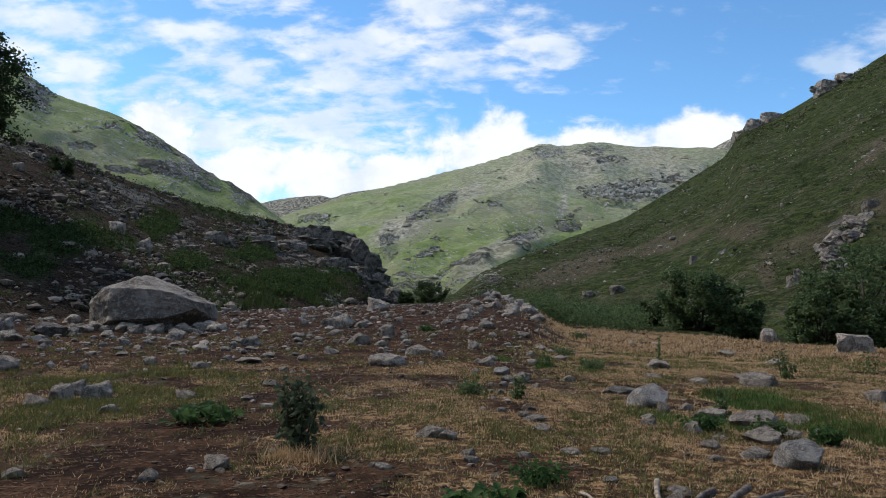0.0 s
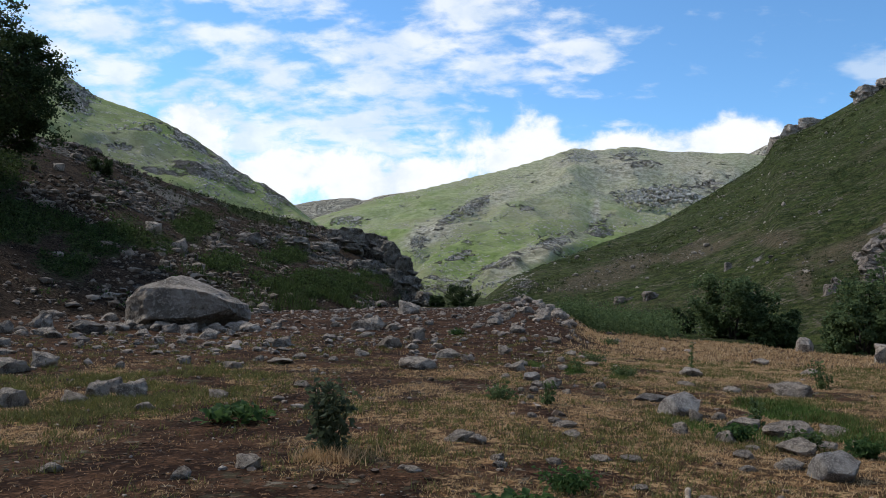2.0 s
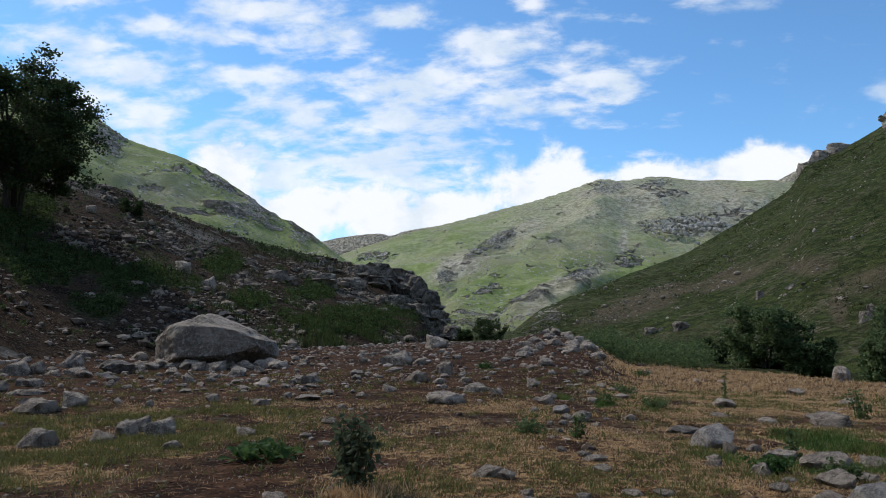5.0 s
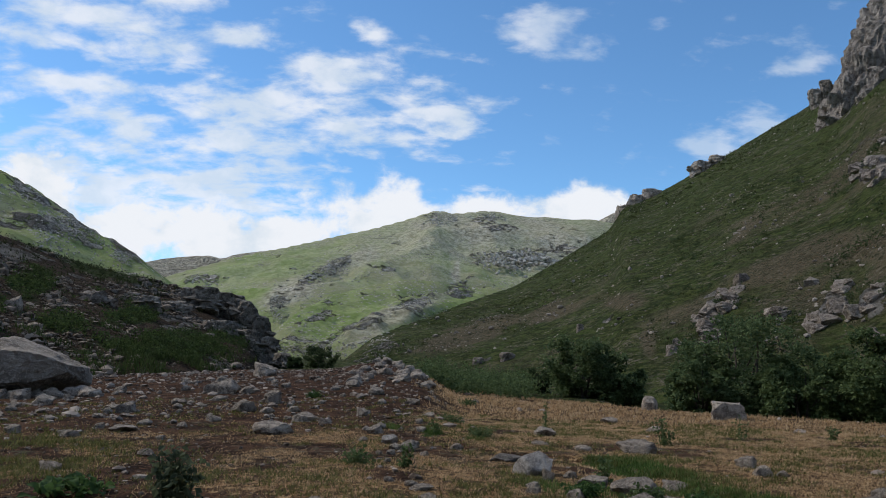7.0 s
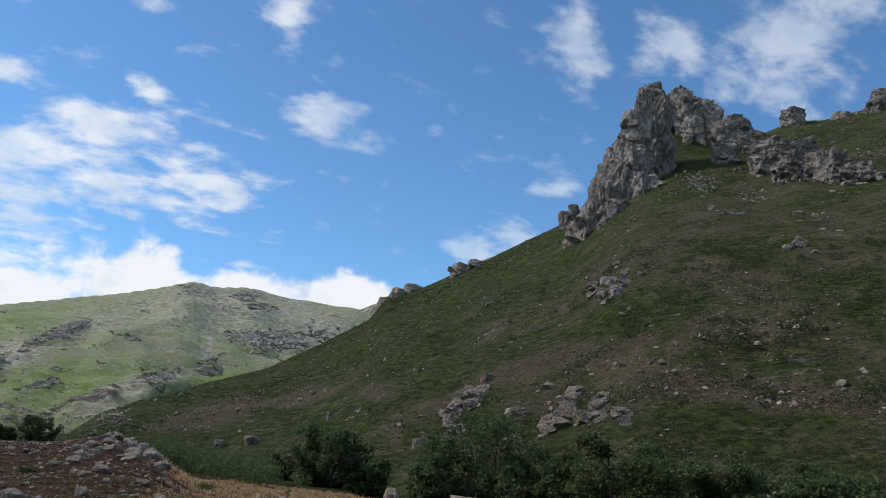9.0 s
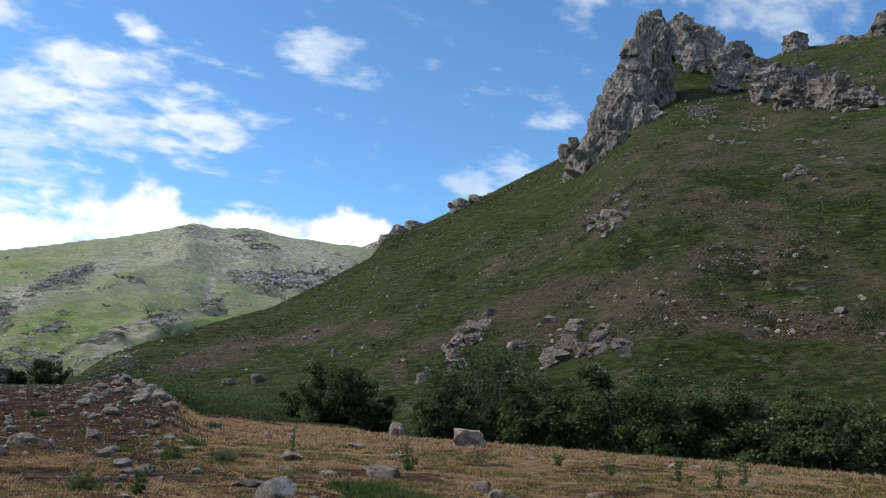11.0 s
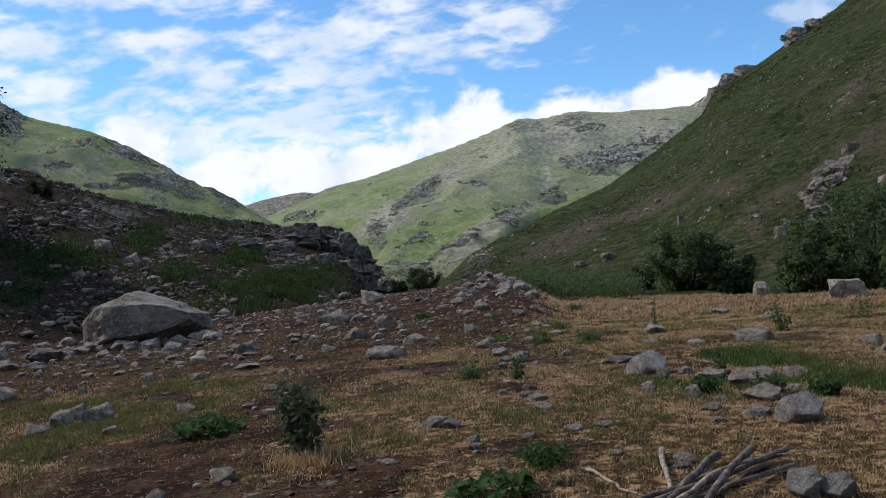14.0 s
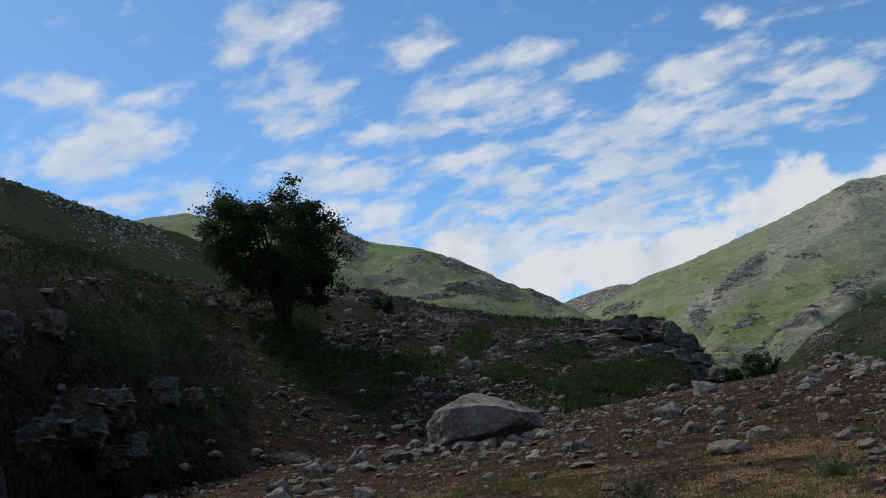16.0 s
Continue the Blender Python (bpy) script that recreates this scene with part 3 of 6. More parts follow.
    # stone of the far hills, paler to stand for the sunlight on it
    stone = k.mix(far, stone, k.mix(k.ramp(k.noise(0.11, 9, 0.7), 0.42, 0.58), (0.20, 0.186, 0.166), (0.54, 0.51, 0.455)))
    stone = k.mix(k.ramp(k.noise(2.2, 5), 0.5, 0.75), stone, (0.34, 0.32, 0.29))
    stone = k.mix(k.ramp(k.noise(0.45, 7, 0.75), 0.51, 0.57, 0, 0.6), stone, (0.12, 0.11, 0.098))
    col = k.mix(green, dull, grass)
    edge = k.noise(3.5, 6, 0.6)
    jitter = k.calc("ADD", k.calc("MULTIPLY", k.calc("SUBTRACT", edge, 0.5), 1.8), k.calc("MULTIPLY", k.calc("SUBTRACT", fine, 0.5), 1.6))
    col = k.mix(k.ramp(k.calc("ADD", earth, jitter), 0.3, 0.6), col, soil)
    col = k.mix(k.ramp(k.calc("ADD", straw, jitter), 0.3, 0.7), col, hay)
    rockmask = k.ramp(k.calc("ADD", rock, k.calc("MULTIPLY", k.calc("SUBTRACT", k.noise(0.16, 10, 0.72), 0.5), 2.6)), 0.42, 0.6)
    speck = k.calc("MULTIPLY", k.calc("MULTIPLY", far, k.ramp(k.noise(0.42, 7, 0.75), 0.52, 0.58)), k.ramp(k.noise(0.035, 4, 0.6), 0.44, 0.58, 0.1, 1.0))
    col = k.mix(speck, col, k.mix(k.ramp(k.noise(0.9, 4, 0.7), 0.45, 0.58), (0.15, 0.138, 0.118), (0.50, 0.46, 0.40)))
    col = k.mix(rockmask, col, stone)
    h = k.calc("ADD", k.calc("ADD", k.calc("MULTIPLY", mid, 0.3), k.calc("MULTIPLY", fine, 0.10)), k.calc("MULTIPLY", crumb, 0.04))
    n1 = k.bump(h, 1.0, 0.4)
    steep = k.node("ShaderNodeAttribute")
    steep.attribute_name = "steep"
    h0 = k.calc("MULTIPLY", steep.outputs["Fac"], k.noise(0.5, 9, 0.72))
    n1 = k.bump(h0, 0.8, 0.8, n1)
    n1 = k.bump(k.calc("MULTIPLY", steep.outputs["Fac"], k.noise(2.4, 6, 0.7)), 0.8, 0.4, n1)
    n1 = k.bump(k.calc("MULTIPLY", far, k.noise(0.10, 9, 0.65)), 0.7, 1.6, n1)
    h2 = k.calc("MULTIPLY", rockmask, k.calc("ADD", k.noise(0.45, 10, 0.72), k.noise(1.7, 8, 0.7)))
    n2 = k.bump(h2, 0.9, 1.2, n1)
    h3 = k.calc("MULTIPLY", k.calc("MULTIPLY", far, rockmask), k.noise(0.09, 11, 0.78))
    n3 = k.bump(h3, 1.0, 4.0, n2)
    return k.done(col, 0.95, n3, 0.04)


def rock_material(name, dark, light, lichen, scale=1.0):
    k = Nodes(name)
    info = k.node("ShaderNodeObjectInfo")
    a, b = k.noise(1.6 * scale, 8, 0.65), k.noise(14 * scale, 6, 0.6)
    col = k.mix(k.ramp(a, 0.40, 0.60), dark, light)
    col = k.mix(k.ramp(b, 0.50, 0.62, 0, 0.7), col, lichen)
    col = k.mix(k.ramp(k.noise(5 * scale, 4), 0.6, 0.7, 0, 0.5), col, tuple(c * 0.45 for c in dark))
    tint = k.mix(info.outputs["Random"], (0.72, 0.70, 0.68), (1.12, 1.10, 1.08))
    col = k.mix(1.0, col, tint, "MULTIPLY")
    h = k.noise(3.5 * scale, 10, 0.72)
    return k.done(col, 0.9, k.bump(h, 1.0, 0.22 / scale), 0.2)


def leaf_material(name, dark, light, scale=3.0):
    k = Nodes(name)
    rnd = k.node("ShaderNodeNewGeometry").outputs["Random Per Island"]
    col = k.mix(rnd, dark, light)
    col = k.mix(k.ramp(k.noise(scale, 3), 0.4, 0.7, 0, 0.6), col, tuple(c * 0.6 for c in dark))
    k.done(col, 0.75, None, 0.12)
    thin, both = k.node("ShaderNodeBsdfTranslucent"), k.node("ShaderNodeMixShader")
    k.link(col, thin.inputs["Color"])
    both.inputs[0].default_value = 0.4
    k.link(k.bsdf.outputs[0], both.inputs[1])
    k.link(thin.outputs[0], both.inputs[2])
    k.link(both.outputs[0], k.tree.nodes["Material Output"].inputs["Surface"])
    return k.mat


def bark_material(name, dark, light):
    k = Nodes(name)
    m = k.node("ShaderNodeMapping")
    m.inputs["Scale"].default_value = (9, 9, 1.6)
    k.link(k.coord, m.inputs["Vector"])
    a = k.noise(1.5, 7, 0.65, m.outputs[0])
    return k.done(k.mix(k.ramp(a, 0.3, 0.7), dark, light), 0.9, k.bump(a, 0.8, 0.03))


GROUND = ground_material()
BOULDER = rock_material("boulder_stone", (0.20, 0.170, 0.140), (0.42, 0.365, 0.31), (0.54, 0.48, 0.41), 0.7)
GREY_STONE = rock_material("grey_stone", (0.150, 0.124, 0.101), (0.41, 0.35, 0.288), (0.60, 0.53, 0.45), 2.5)
CLIFF = rock_material("cliff_stone", (0.115, 0.098, 0.086), (0.34, 0.300, 0.265), (0.50, 0.45, 0.40), 0.6)
LEAF_DARK = leaf_material("dark_leaves", (0.040, 0.062, 0.026), (0.096, 0.132, 0.054))
LEAF_WILLOW = leaf_material("willow_leaves", (0.072, 0.110, 0.044), (0.160, 0.212, 0.088))
LEAF_FRESH = leaf_material("fresh_leaves", (0.040, 0.085, 0.026), (0.100, 0.165, 0.055), 8)
LEAF_GREY = leaf_material("grey_green_leaves", (0.060, 0.082, 0.046), (0.14, 0.165, 0.095), 8)
LEAF_BUSH = leaf_material("bush_leaves", (0.076, 0.116, 0.050), (0.160, 0.212, 0.092))
STRAW = leaf_material("straw", (0.40, 0.250, 0.125), (0.70, 0.510, 0.30), 4)
BARK = bark_material("bark", (0.035, 0.028, 0.022), (0.10, 0.085, 0.070))


# ---- mesh helpers ----
def mesh_from(name, verts, faces, mat, smooth=False):
    me = bpy.data.meshes.new(name)
    verts, faces = np.asarray(verts, np.float32), np.asarray(faces, np.int32)
    me.vertices.add(len(verts))
    me.vertices.foreach_set("co", verts.ravel())
    k = faces.shape[1]
    me.loops.add(faces.size)
    me.loops.foreach_set("vertex_index", faces.ravel())
    me.polygons.add(len(faces))
    me.polygons.foreach_set("loop_start", np.arange(0, faces.size, k, dtype=np.int32))
    me.polygons.foreach_set("use_smooth", np.full(len(faces), smooth))
    me.update(calc_edges=True)
    me.materials.append(mat)
    return me


def part(name, data, parent, label=""):
    ob = new(name, data)
    ob.parent = parent
    return tagged(ob, label)


def polar(b, r):
    return r * math.sin(radians(b)), r * math.cos(radians(b))


def build_ground():
    side = np.arange(-57.0, 57.001, 0.21)
    rest = np.concatenate([np.arange(57.5, 70, 0.75), np.arange(70, 290, 2.5), np.arange(290, 302.7, 0.75)])
    bearings = np.concatenate([side, rest])
    radii = np.concatenate([[0.0], np.geomspace(0.2, 5, 26)[:-1], np.geomspace(5, 245, 440)[:-1], np.geomspace(245, 1000, 190)[:-1], np.geomspace(1000, 4200, 45)])
    B, Rr = np.meshgrid(bearings, radii)
    wrapped = (B + 180) % 360 - 180
    x, y = Rr * np.sin(np.radians(B)), Rr * np.cos(np.radians(B))
    z, which, (rock, green, earth, straw) = surface(wrapped, Rr)
    rows, cols = z.shape
    verts = np.stack([x, y, z], -1).reshape(-1, 3)
    i = np.arange(rows - 1)[:, None] * cols
    j = np.arange(cols)[None]
    j2 = (j + 1) % cols
    faces = np.stack([i + j, i + j2, i + cols + j2, i + cols + j], -1).reshape(-1, 4)[:, ::-1]
    me = mesh_from("ground", verts, faces, GROUND, True)
    at = me.attributes.new("cover", "FLOAT_COLOR", "POINT")
    at.data.foreach_set("color", np.stack([rock, green, earth, straw], -1).astype(np.float32).ravel())
    # far hills, whose ground colours have the sunlight put in
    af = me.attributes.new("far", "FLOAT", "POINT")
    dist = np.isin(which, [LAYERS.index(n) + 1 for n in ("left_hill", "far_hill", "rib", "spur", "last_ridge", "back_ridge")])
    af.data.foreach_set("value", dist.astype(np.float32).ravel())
    ast = me.attributes.new("steep", "FLOAT", "POINT")
    ast.data.foreach_set("value", (which > 0).astype(np.float32).ravel())
    # where shade is put into the ground colour: near slope and shoulder
    ad = me.attributes.new("slope_shade", "FLOAT", "POINT")
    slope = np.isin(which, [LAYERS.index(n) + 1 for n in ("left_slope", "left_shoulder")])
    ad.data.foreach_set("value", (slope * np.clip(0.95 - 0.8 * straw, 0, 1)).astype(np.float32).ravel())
    ob = new("ground", me)
    return tagged(ob, "valley floor of straw, red earth and stones between grassy rocky slopes", "ground", kind="structure")


ground = build_ground()


# ---- rocks ----
def rock_data(name, seed, size, mat, cuts=9, rough=0.12, detail=3, flat=0.0):
    """A broken stone: a ball cut by planes, with worn edges and a lumpy skin."""
    rng = random.Random(seed)
    bm = bmesh.new()
    bmesh.ops.create_icosphere(bm, subdivisions=detail, radius=1.0)
    planes = []
    for _ in range(cuts):
        d = Vector((rng.gauss(0, 1), rng.gauss(0, 1), rng.gauss(0, 0.8))).normalized()
        planes.append((d, rng.uniform(0.45, 0.8)))
    planes.append((Vector((rng.uniform(-0.4, 0.4), rng.uniform(-0.5, 0.1), 1)).normalized(), rng.uniform(0.36, 0.5)))
    off = Vector((seed * 3.1, seed * 1.7, seed * 0.9))
    for v in bm.verts:
        p = v.co.copy()
        for d, h in planes:
            over = p.dot(d) - h
            if over > 0:
                p -= d * over * 0.86
        n = noise.fractal(p * 1.6 + off, 0.7, 2.1, 5)
        p *= 1 + rough * n + 0.35 * rough * noise.noise(p * 5.0 + off)
        v.co = Vector((p.x * size[0], p.y * size[1], max(p.z, -0.6 + flat) * size[2]))
    for f in bm.faces:
        f.smooth = True
    me = bpy.data.meshes.new(name)
    bm.to_mesh(me)
    bm.free()
    me.set_sharp_from_angle(angle=radians(38))
    me.materials.append(mat)
    return me


# ---- trees ----
def tube(points, radii, sides=6):
    """Vertices and quads of a tapered limb through the points."""
    pts = [Vector(p) for p in points]
    verts, faces = [], []
    for i, p in enumerate(pts):
        d = (pts[min(i + 1, len(pts) - 1)] - pts[max(i - 1, 0)]).normalized()
        a = d.orthogonal().normalized()
        c = d.cross(a)
        for s in range(sides):
            t = 2 * math.pi * s / sides
            verts.append(p + (a * math.cos(t) + c * math.sin(t)) * radii[i])
    for i in range(len(pts) - 1):
        for s in range(sides):
            s2 = (s + 1) % sides
            faces.append((i * sides + s, i * sides + s2, (i + 1) * sides + s2, (i + 1) * sides + s))
    return verts, faces


def joined_tubes(name, limbs, mat, sides=6):
    verts, faces = [], []
    for points, radii in limbs:
        v, f = tube(points, radii, sides)
        k = len(verts)
        verts += [tuple(q) for q in v]
        faces += [tuple(i + k for i in q) for q in f]
    return mesh_from(name, verts, faces, mat, True)


def leaf_cloud(name, centres, spread, count, size, mat, rng, droop=0.0):
    """Many small bent leaves about the centres of the clumps."""
    pick = rng.integers(0, len(centres), count)
    p = centres[pick] + rng.normal(0, 1, (count, 3)) * spread[pick][:, None] * np.array([1, 1, 0.75])
    d = rng.normal(0, 1, (count, 3))
    d[:, 2] = d[:, 2] * 0.6 - droop
    d /= np.linalg.norm(d, axis=1)[:, None]
    side = np.cross(d, rng.normal(0, 1, (count, 3)))
    side /= np.linalg.norm(side, axis=1)[:, None]
    ln = size * rng.uniform(0.6, 1.4, count)[:, None]
    up = np.cross(d, side) * ln * 0.12
    verts = np.stack([p, p + d * ln * 0.5 + side * ln * 0.33 + up, p + d * ln, p + d * ln * 0.5 - side * ln * 0.33 + up], 1).reshape(-1, 3)
    faces = (np.arange(count)[:, None] * 4 + np.arange(4)[None])
    return mesh_from(name, verts, faces, mat)


def stand(ob, b, r, turn=0.0, sink=0.0, scale=1.0):
    x, y = polar(b, r)
    ob.matrix_basis = pose(x, y, ground_z(x, y) - sink, 0, 0, turn) @ Matrix.Diagonal((scale, scale, scale, 1))
    return ob


# ---- stones ----
def cut_rock(name, size, planes, mat, seed, detail=6, rough=0.075):
    """A rock of a given build: a ball cut by the planes (direction, distance)."""
    bm = bmesh.new()
    bmesh.ops.create_icosphere(bm, subdivisions=detail, radius=1.3)
    off = Vector((seed, seed * 2.3, seed * 0.7))
    flats = [(Vector(d).normalized(), h) for d, h in planes]
    for v in bm.verts:
        p = v.co.copy()
        for _ in range(2):
            for d, h in flats:
                over = p.dot(d) - h
                if over > 0:
                    p -= d * over * 0.95
        p *= 1 + rough * noise.fractal(p * 1.6 + off, 0.7, 2.1, 7) - 0.8 * rough * abs(noise.noise(p * 2.6 + off))
        v.co = Vector((p.x * size[0], p.y * size[1], p.z * size[2]))
    for f in bm.faces:
        f.smooth = True
    me = bpy.data.meshes.new(name)
    bm.to_mesh(me)
    bm.free()
    me.set_sharp_from_angle(angle=radians(28))
    me.materials.append(mat)
    return me


BOULDER_CUTS = (((-1, -0.1, 0.05), 0.95), ((-0.78, -0.05, 0.62), 0.88), ((-0.42, -0.15, 0.9), 0.84), ((0.05, -0.1, 1), 0.82), ((0.45, -0.05, 0.89), 0.66), ((0.62, 0, 0.78), 0.72), ((1, -0.1, 0.2), 0.98), ((0.7, -0.4, -0.6), 0.80),
                ((0.05, -1, 0.22), 0.74), ((-0.62, -0.75, 0.15), 0.86), ((0.62, -0.75, 0.1), 0.84), ((0.05, -0.62, 0.78), 0.80), ((0.1, -0.7, -0.7), 0.78), ((0, 1, 0.1), 0.8), ((0, 0, -1), 0.75))
boulder = tagged(new("boulder", cut_rock("boulder", (1.84, 1.7, 1.24), BOULDER_CUTS, BOULDER, 4.0)), "huge pale grey boulder with a slanting top on red earth", "boulder")
stand(boulder, -20.15, 29.2, 0, -0.72)

STONE_KINDS = [rock_data("stone", 20 + i, (0.5, 0.42, 0.5), GREY_STONE, 9 + i % 4, 0.15, 4) for i in range(9)]
SMALL_KINDS = [rock_data("stone", 20 + i, (0.5, 0.42, 0.5), GREY_STONE, 9 + i % 4, 0.15, 3) for i in range(9)]
PALE_KIND = rock_data("pale_stone", 41, (0.5, 0.42, 0.5), rock_material("pale_stone", (0.19, 0.174, 0.160), (0.36, 0.335, 0.31), (0.52, 0.49, 0.455), 2.5), 5, 0.08, 4)
DARK_STONE = rock_material("dark_stone", (0.11, 0.098, 0.088), (0.25, 0.225, 0.20), (0.36, 0.33, 0.30), 2.5)
DARK_KINDS = [rock_data("dark_stone", 50 + i, (0.5, 0.42, 0.5), DARK_STONE, 10, 0.14, 4) for i in range(3)]
stone_rng = random.Random(5)


def lay_stone(b, r, wide, tall, mesh=None, label="grey weathered stone lying on dry grass and earth", group="stones on the valley floor", name="stone"):
    x, y = polar(b, r)
    ob = tagged(new(name, mesh or stone_rng.choice(STONE_KINDS if wide > 0.012 * r + 0.25 else SMALL_KINDS)), label, "stone", group)
    y, x = y * (1 + 0.3 * wide / r), x * (1 + 0.3 * wide / r)
    ob.matrix_basis = pose(x, y, ground_z(x, y) + 0.20 * tall, stone_rng.uniform(-8, 8), stone_rng.uniform(-8, 8), stone_rng.uniform(-40, 40) - b) @ Matrix.Diagonal((1.15 * wide, 1.15 * wide, 1.9 * tall, 1))
    return ob


# bearing, distance, width, height
LEFT_STONES = [(-25.2, 13.3, 0.44, 0.32), (-24.5, 13.9, 0.46, 0.26), (-23, 13.3, 0.53, 0.31), (-26.7, 12.8, 0.42, 0.18), (-22.4, 11.8, 0.34, 0.14),
               (-17.7, 12.8, 0.36, 0.15), (-16.75, 16.8, 0.36, 0.2), (-15.6, 7.6, 0.29, 0.13), (-19.9, 7.3, 0.21, 0.09), (-27.9, 8.0, 0.23, 0.10),
               (-11.9, 14.2, 0.30, 0.13), (-0.9, 8.7, 0.36, 0.14), (-4.1, 7.2, 0.15, 0.06), (-4.9, 7.3, 0.08, 0.05), (-28.4, 18, 0.34, 0.3),
               (-20.1, 22.8, 0.32, 0.16), (-31.8, 24.6, 0.81, 0.47), (-28.1, 23.6, 0.51, 0.26), (-34.1, 21.7, 0.59, 0.36), (-28.4, 24.4, 0.58, 0.23)]
TRACK_STONES = [(-3.9, 16.9, 0.72, 0.32), (-6, 21.3, 0.61, 0.4), (-4, 23.4, 0.56, 0.5), (-7.9, 19.2, 0.41, 0.16), (-12.2, 18.6, 0.35, 0.13),
                (-13.7, 17.7, 0.59, 0.15), (-4.7, 34.5, 1.14, 0.6), (-7, 26.8, 0.7, 0.51), (-7.9, 27, 0.64, 0.45), (-5.8, 26.6, 0.5, 0.31),
                (-2.5, 21.3, 0.35, 0.2), (-1.7, 18.9, 0.54, 0.27), (1.6, 29.1, 0.69, 0.41), (3.1, 25.5, 0.54, 0.3), (2.8, 33.3, 0.47, 0.24),
                (5.7, 23.6, 0.45, 0.22), (5.8, 36.4, 0.43, 0.26), (6.5, 30.4, 0.5, 0.22), (5.5, 14.3, 0.34, 0.2), (3.2, 16.6, 0.39, 0.24)]
STREAM_STONES = [(15.2, 11.2, 0.21, 0.19), (18.2, 10.9, 0.39, 0.18), (17.1, 9.7, 0.28, 0.18), (16.7, 11.7, 0.19, 0.14),
                 (21.4, 10.3, 0.64, 0.27), (21.5, 9.3, 0.42, 0.2), (21.2, 8.4, 0.32, 0.12), (14.3, 10, 0.19, 0.09),
                 (23.2, 9.9, 0.33, 0.07), (23.7, 11.7, 0.5, 0.11), (25.2, 10.6, 0.3, 0.08), (18.9, 9.3, 0.15, 0.07), (18.5, 8.1, 0.17, 0.07),
                 (16.1, 6.5, 0.16, 0.05), (11.5, 6.9, 0.14, 0.05), (6.95, 9.3, 0.22, 0.09)]
MEADOW_STONES = [(14.8, 18.6, 0.53, 0.26), (14.6, 16.6, 0.31, 0.09), (17.6, 15.8, 0.3, 0.13), (28.1, 14.1, 0.4, 0.23), (19.3, 25.4, 0.54, 0.24),
                 (22.3, 21.8, 0.41, 0.19), (29.1, 13.2, 0.31, 0.22), (30.3, 13.2, 0.22, 0.13), (36, 11.8, 0.28, 0.14), (35.4, 11.2, 0.32, 0.13),
                 (41.9, 10.9, 0.23, 0.14), (40.2, 10.4, 0.25, 0.12), (41.6, 12.3, 0.23, 0.09), (31.3, 24.2, 0.34, 0.14), (45.8, 18.9, 0.36, 0.18),
                 (42.4, 24.6, 0.35, 0.14), (22, 35.9, 0.68, 0.85), (0.3, 8.6, 0.2, 0.12), (5.7, 7.7, 0.18, 0.07), (2, 7.4, 0.18, 0.07)]
BANK_STONES = [(-30.7, 16.7, 0.76, 0.36), (-30.5, 12.6, 0.5, 0.36), (-28.5, 17.4, 0.58, 0.32), (-34.3, 18.1, 0.77, 0.63), (-32.8, 20.6, 0.44, 0.25), (-34.5, 14.8, 0.49, 0.13), (-31.7, 19.9, 0.36, 0.15),
               (-30.7, 19.6, 0.65, 0.15), (-28.2, 24, 0.44, 0.18), (-30.7, 25, 0.46, 0.37), (-28.5, 27.4, 0.61, 0.46), (-28, 31.6, 0.82, 0.35), (-24.6, 36.2, 0.8, 0.27), (-22.2, 50.4, 1.12, 0.75),
               (-20.4, 47.8, 1.06, 0.89), (-27.9, 40.2, 0.45, 0.3), (-28.1, 57.8, 0.9, 0.6)]
ROW_STONES = ((-0.4, 18.5, 0.39, 0.13), (-4, 20.1, 0.2, 0.11), (-9.8, 18.1, 0.23, 0.13), (-11.2, 16.3, 0.23, 0.11), (4.3, 13.9, 0.2, 0.1), (2.3, 15.5, 0.17, 0.13), (4.9, 17.6, 0.15, 0.1), (3.4, 13.9, 0.14, 0.08), (4.2, 10.6, 0.12, 0.09), (6.3, 17.6, 0.3, 0.12))
FOOT_STONES = ((-26.5, 27.5, 0.78, 0.31), (-25.1, 28.5, 0.52, 0.16), (-26, 31.6, 0.53, 0.18), (-24.7, 31, 0.66, 0.39), (-29.7, 24.3, 0.27, 0.17), (-26.3, 21.7, 0.18, 0.15), (-23.9, 17.2, 0.19, 0.15), (-21.8, 20.8, 0.26, 0.12))
for q in ROW_STONES:
    lay_stone(*q, label="angular grey stone in the row along the track", group="stones along the track")
for q in FOOT_STONES:
    lay_stone(*q, label="dark angular stone at the foot of the bank", group="stones at the slope's foot")
for q in LEFT_STONES:
    lay_stone(*q)
for q in BANK_STONES:
    lay_stone(*q, label="weathered grey stone at the foot of the dark slope", group="stones at the slope's foot")
for q in TRACK_STONES:
    lay_stone(*q, label="grey broken stone on trodden red earth")
for q in STREAM_STONES:
    lay_stone(*q, label="rounded grey field stone beside the green stream strip")
for q in MEADOW_STONES:
    lay_stone(*q, label="grey stone half sunk in the straw meadow")
for q in ((14.2, 11.7, 0.61, 0.33), (23.6, 8.0, 0.47, 0.27), (23.4, 5.7, 0.27, 0.19), (25.3, 5.7, 0.24, 0.15)):
    lay_stone(*q, mesh=PALE_KIND, label="smooth pale grey stone among straw and weeds")
lay_stone(4.04, 15.2, 0.36, 0.18, PALE_KIND, "small whitish stone on dry earth")
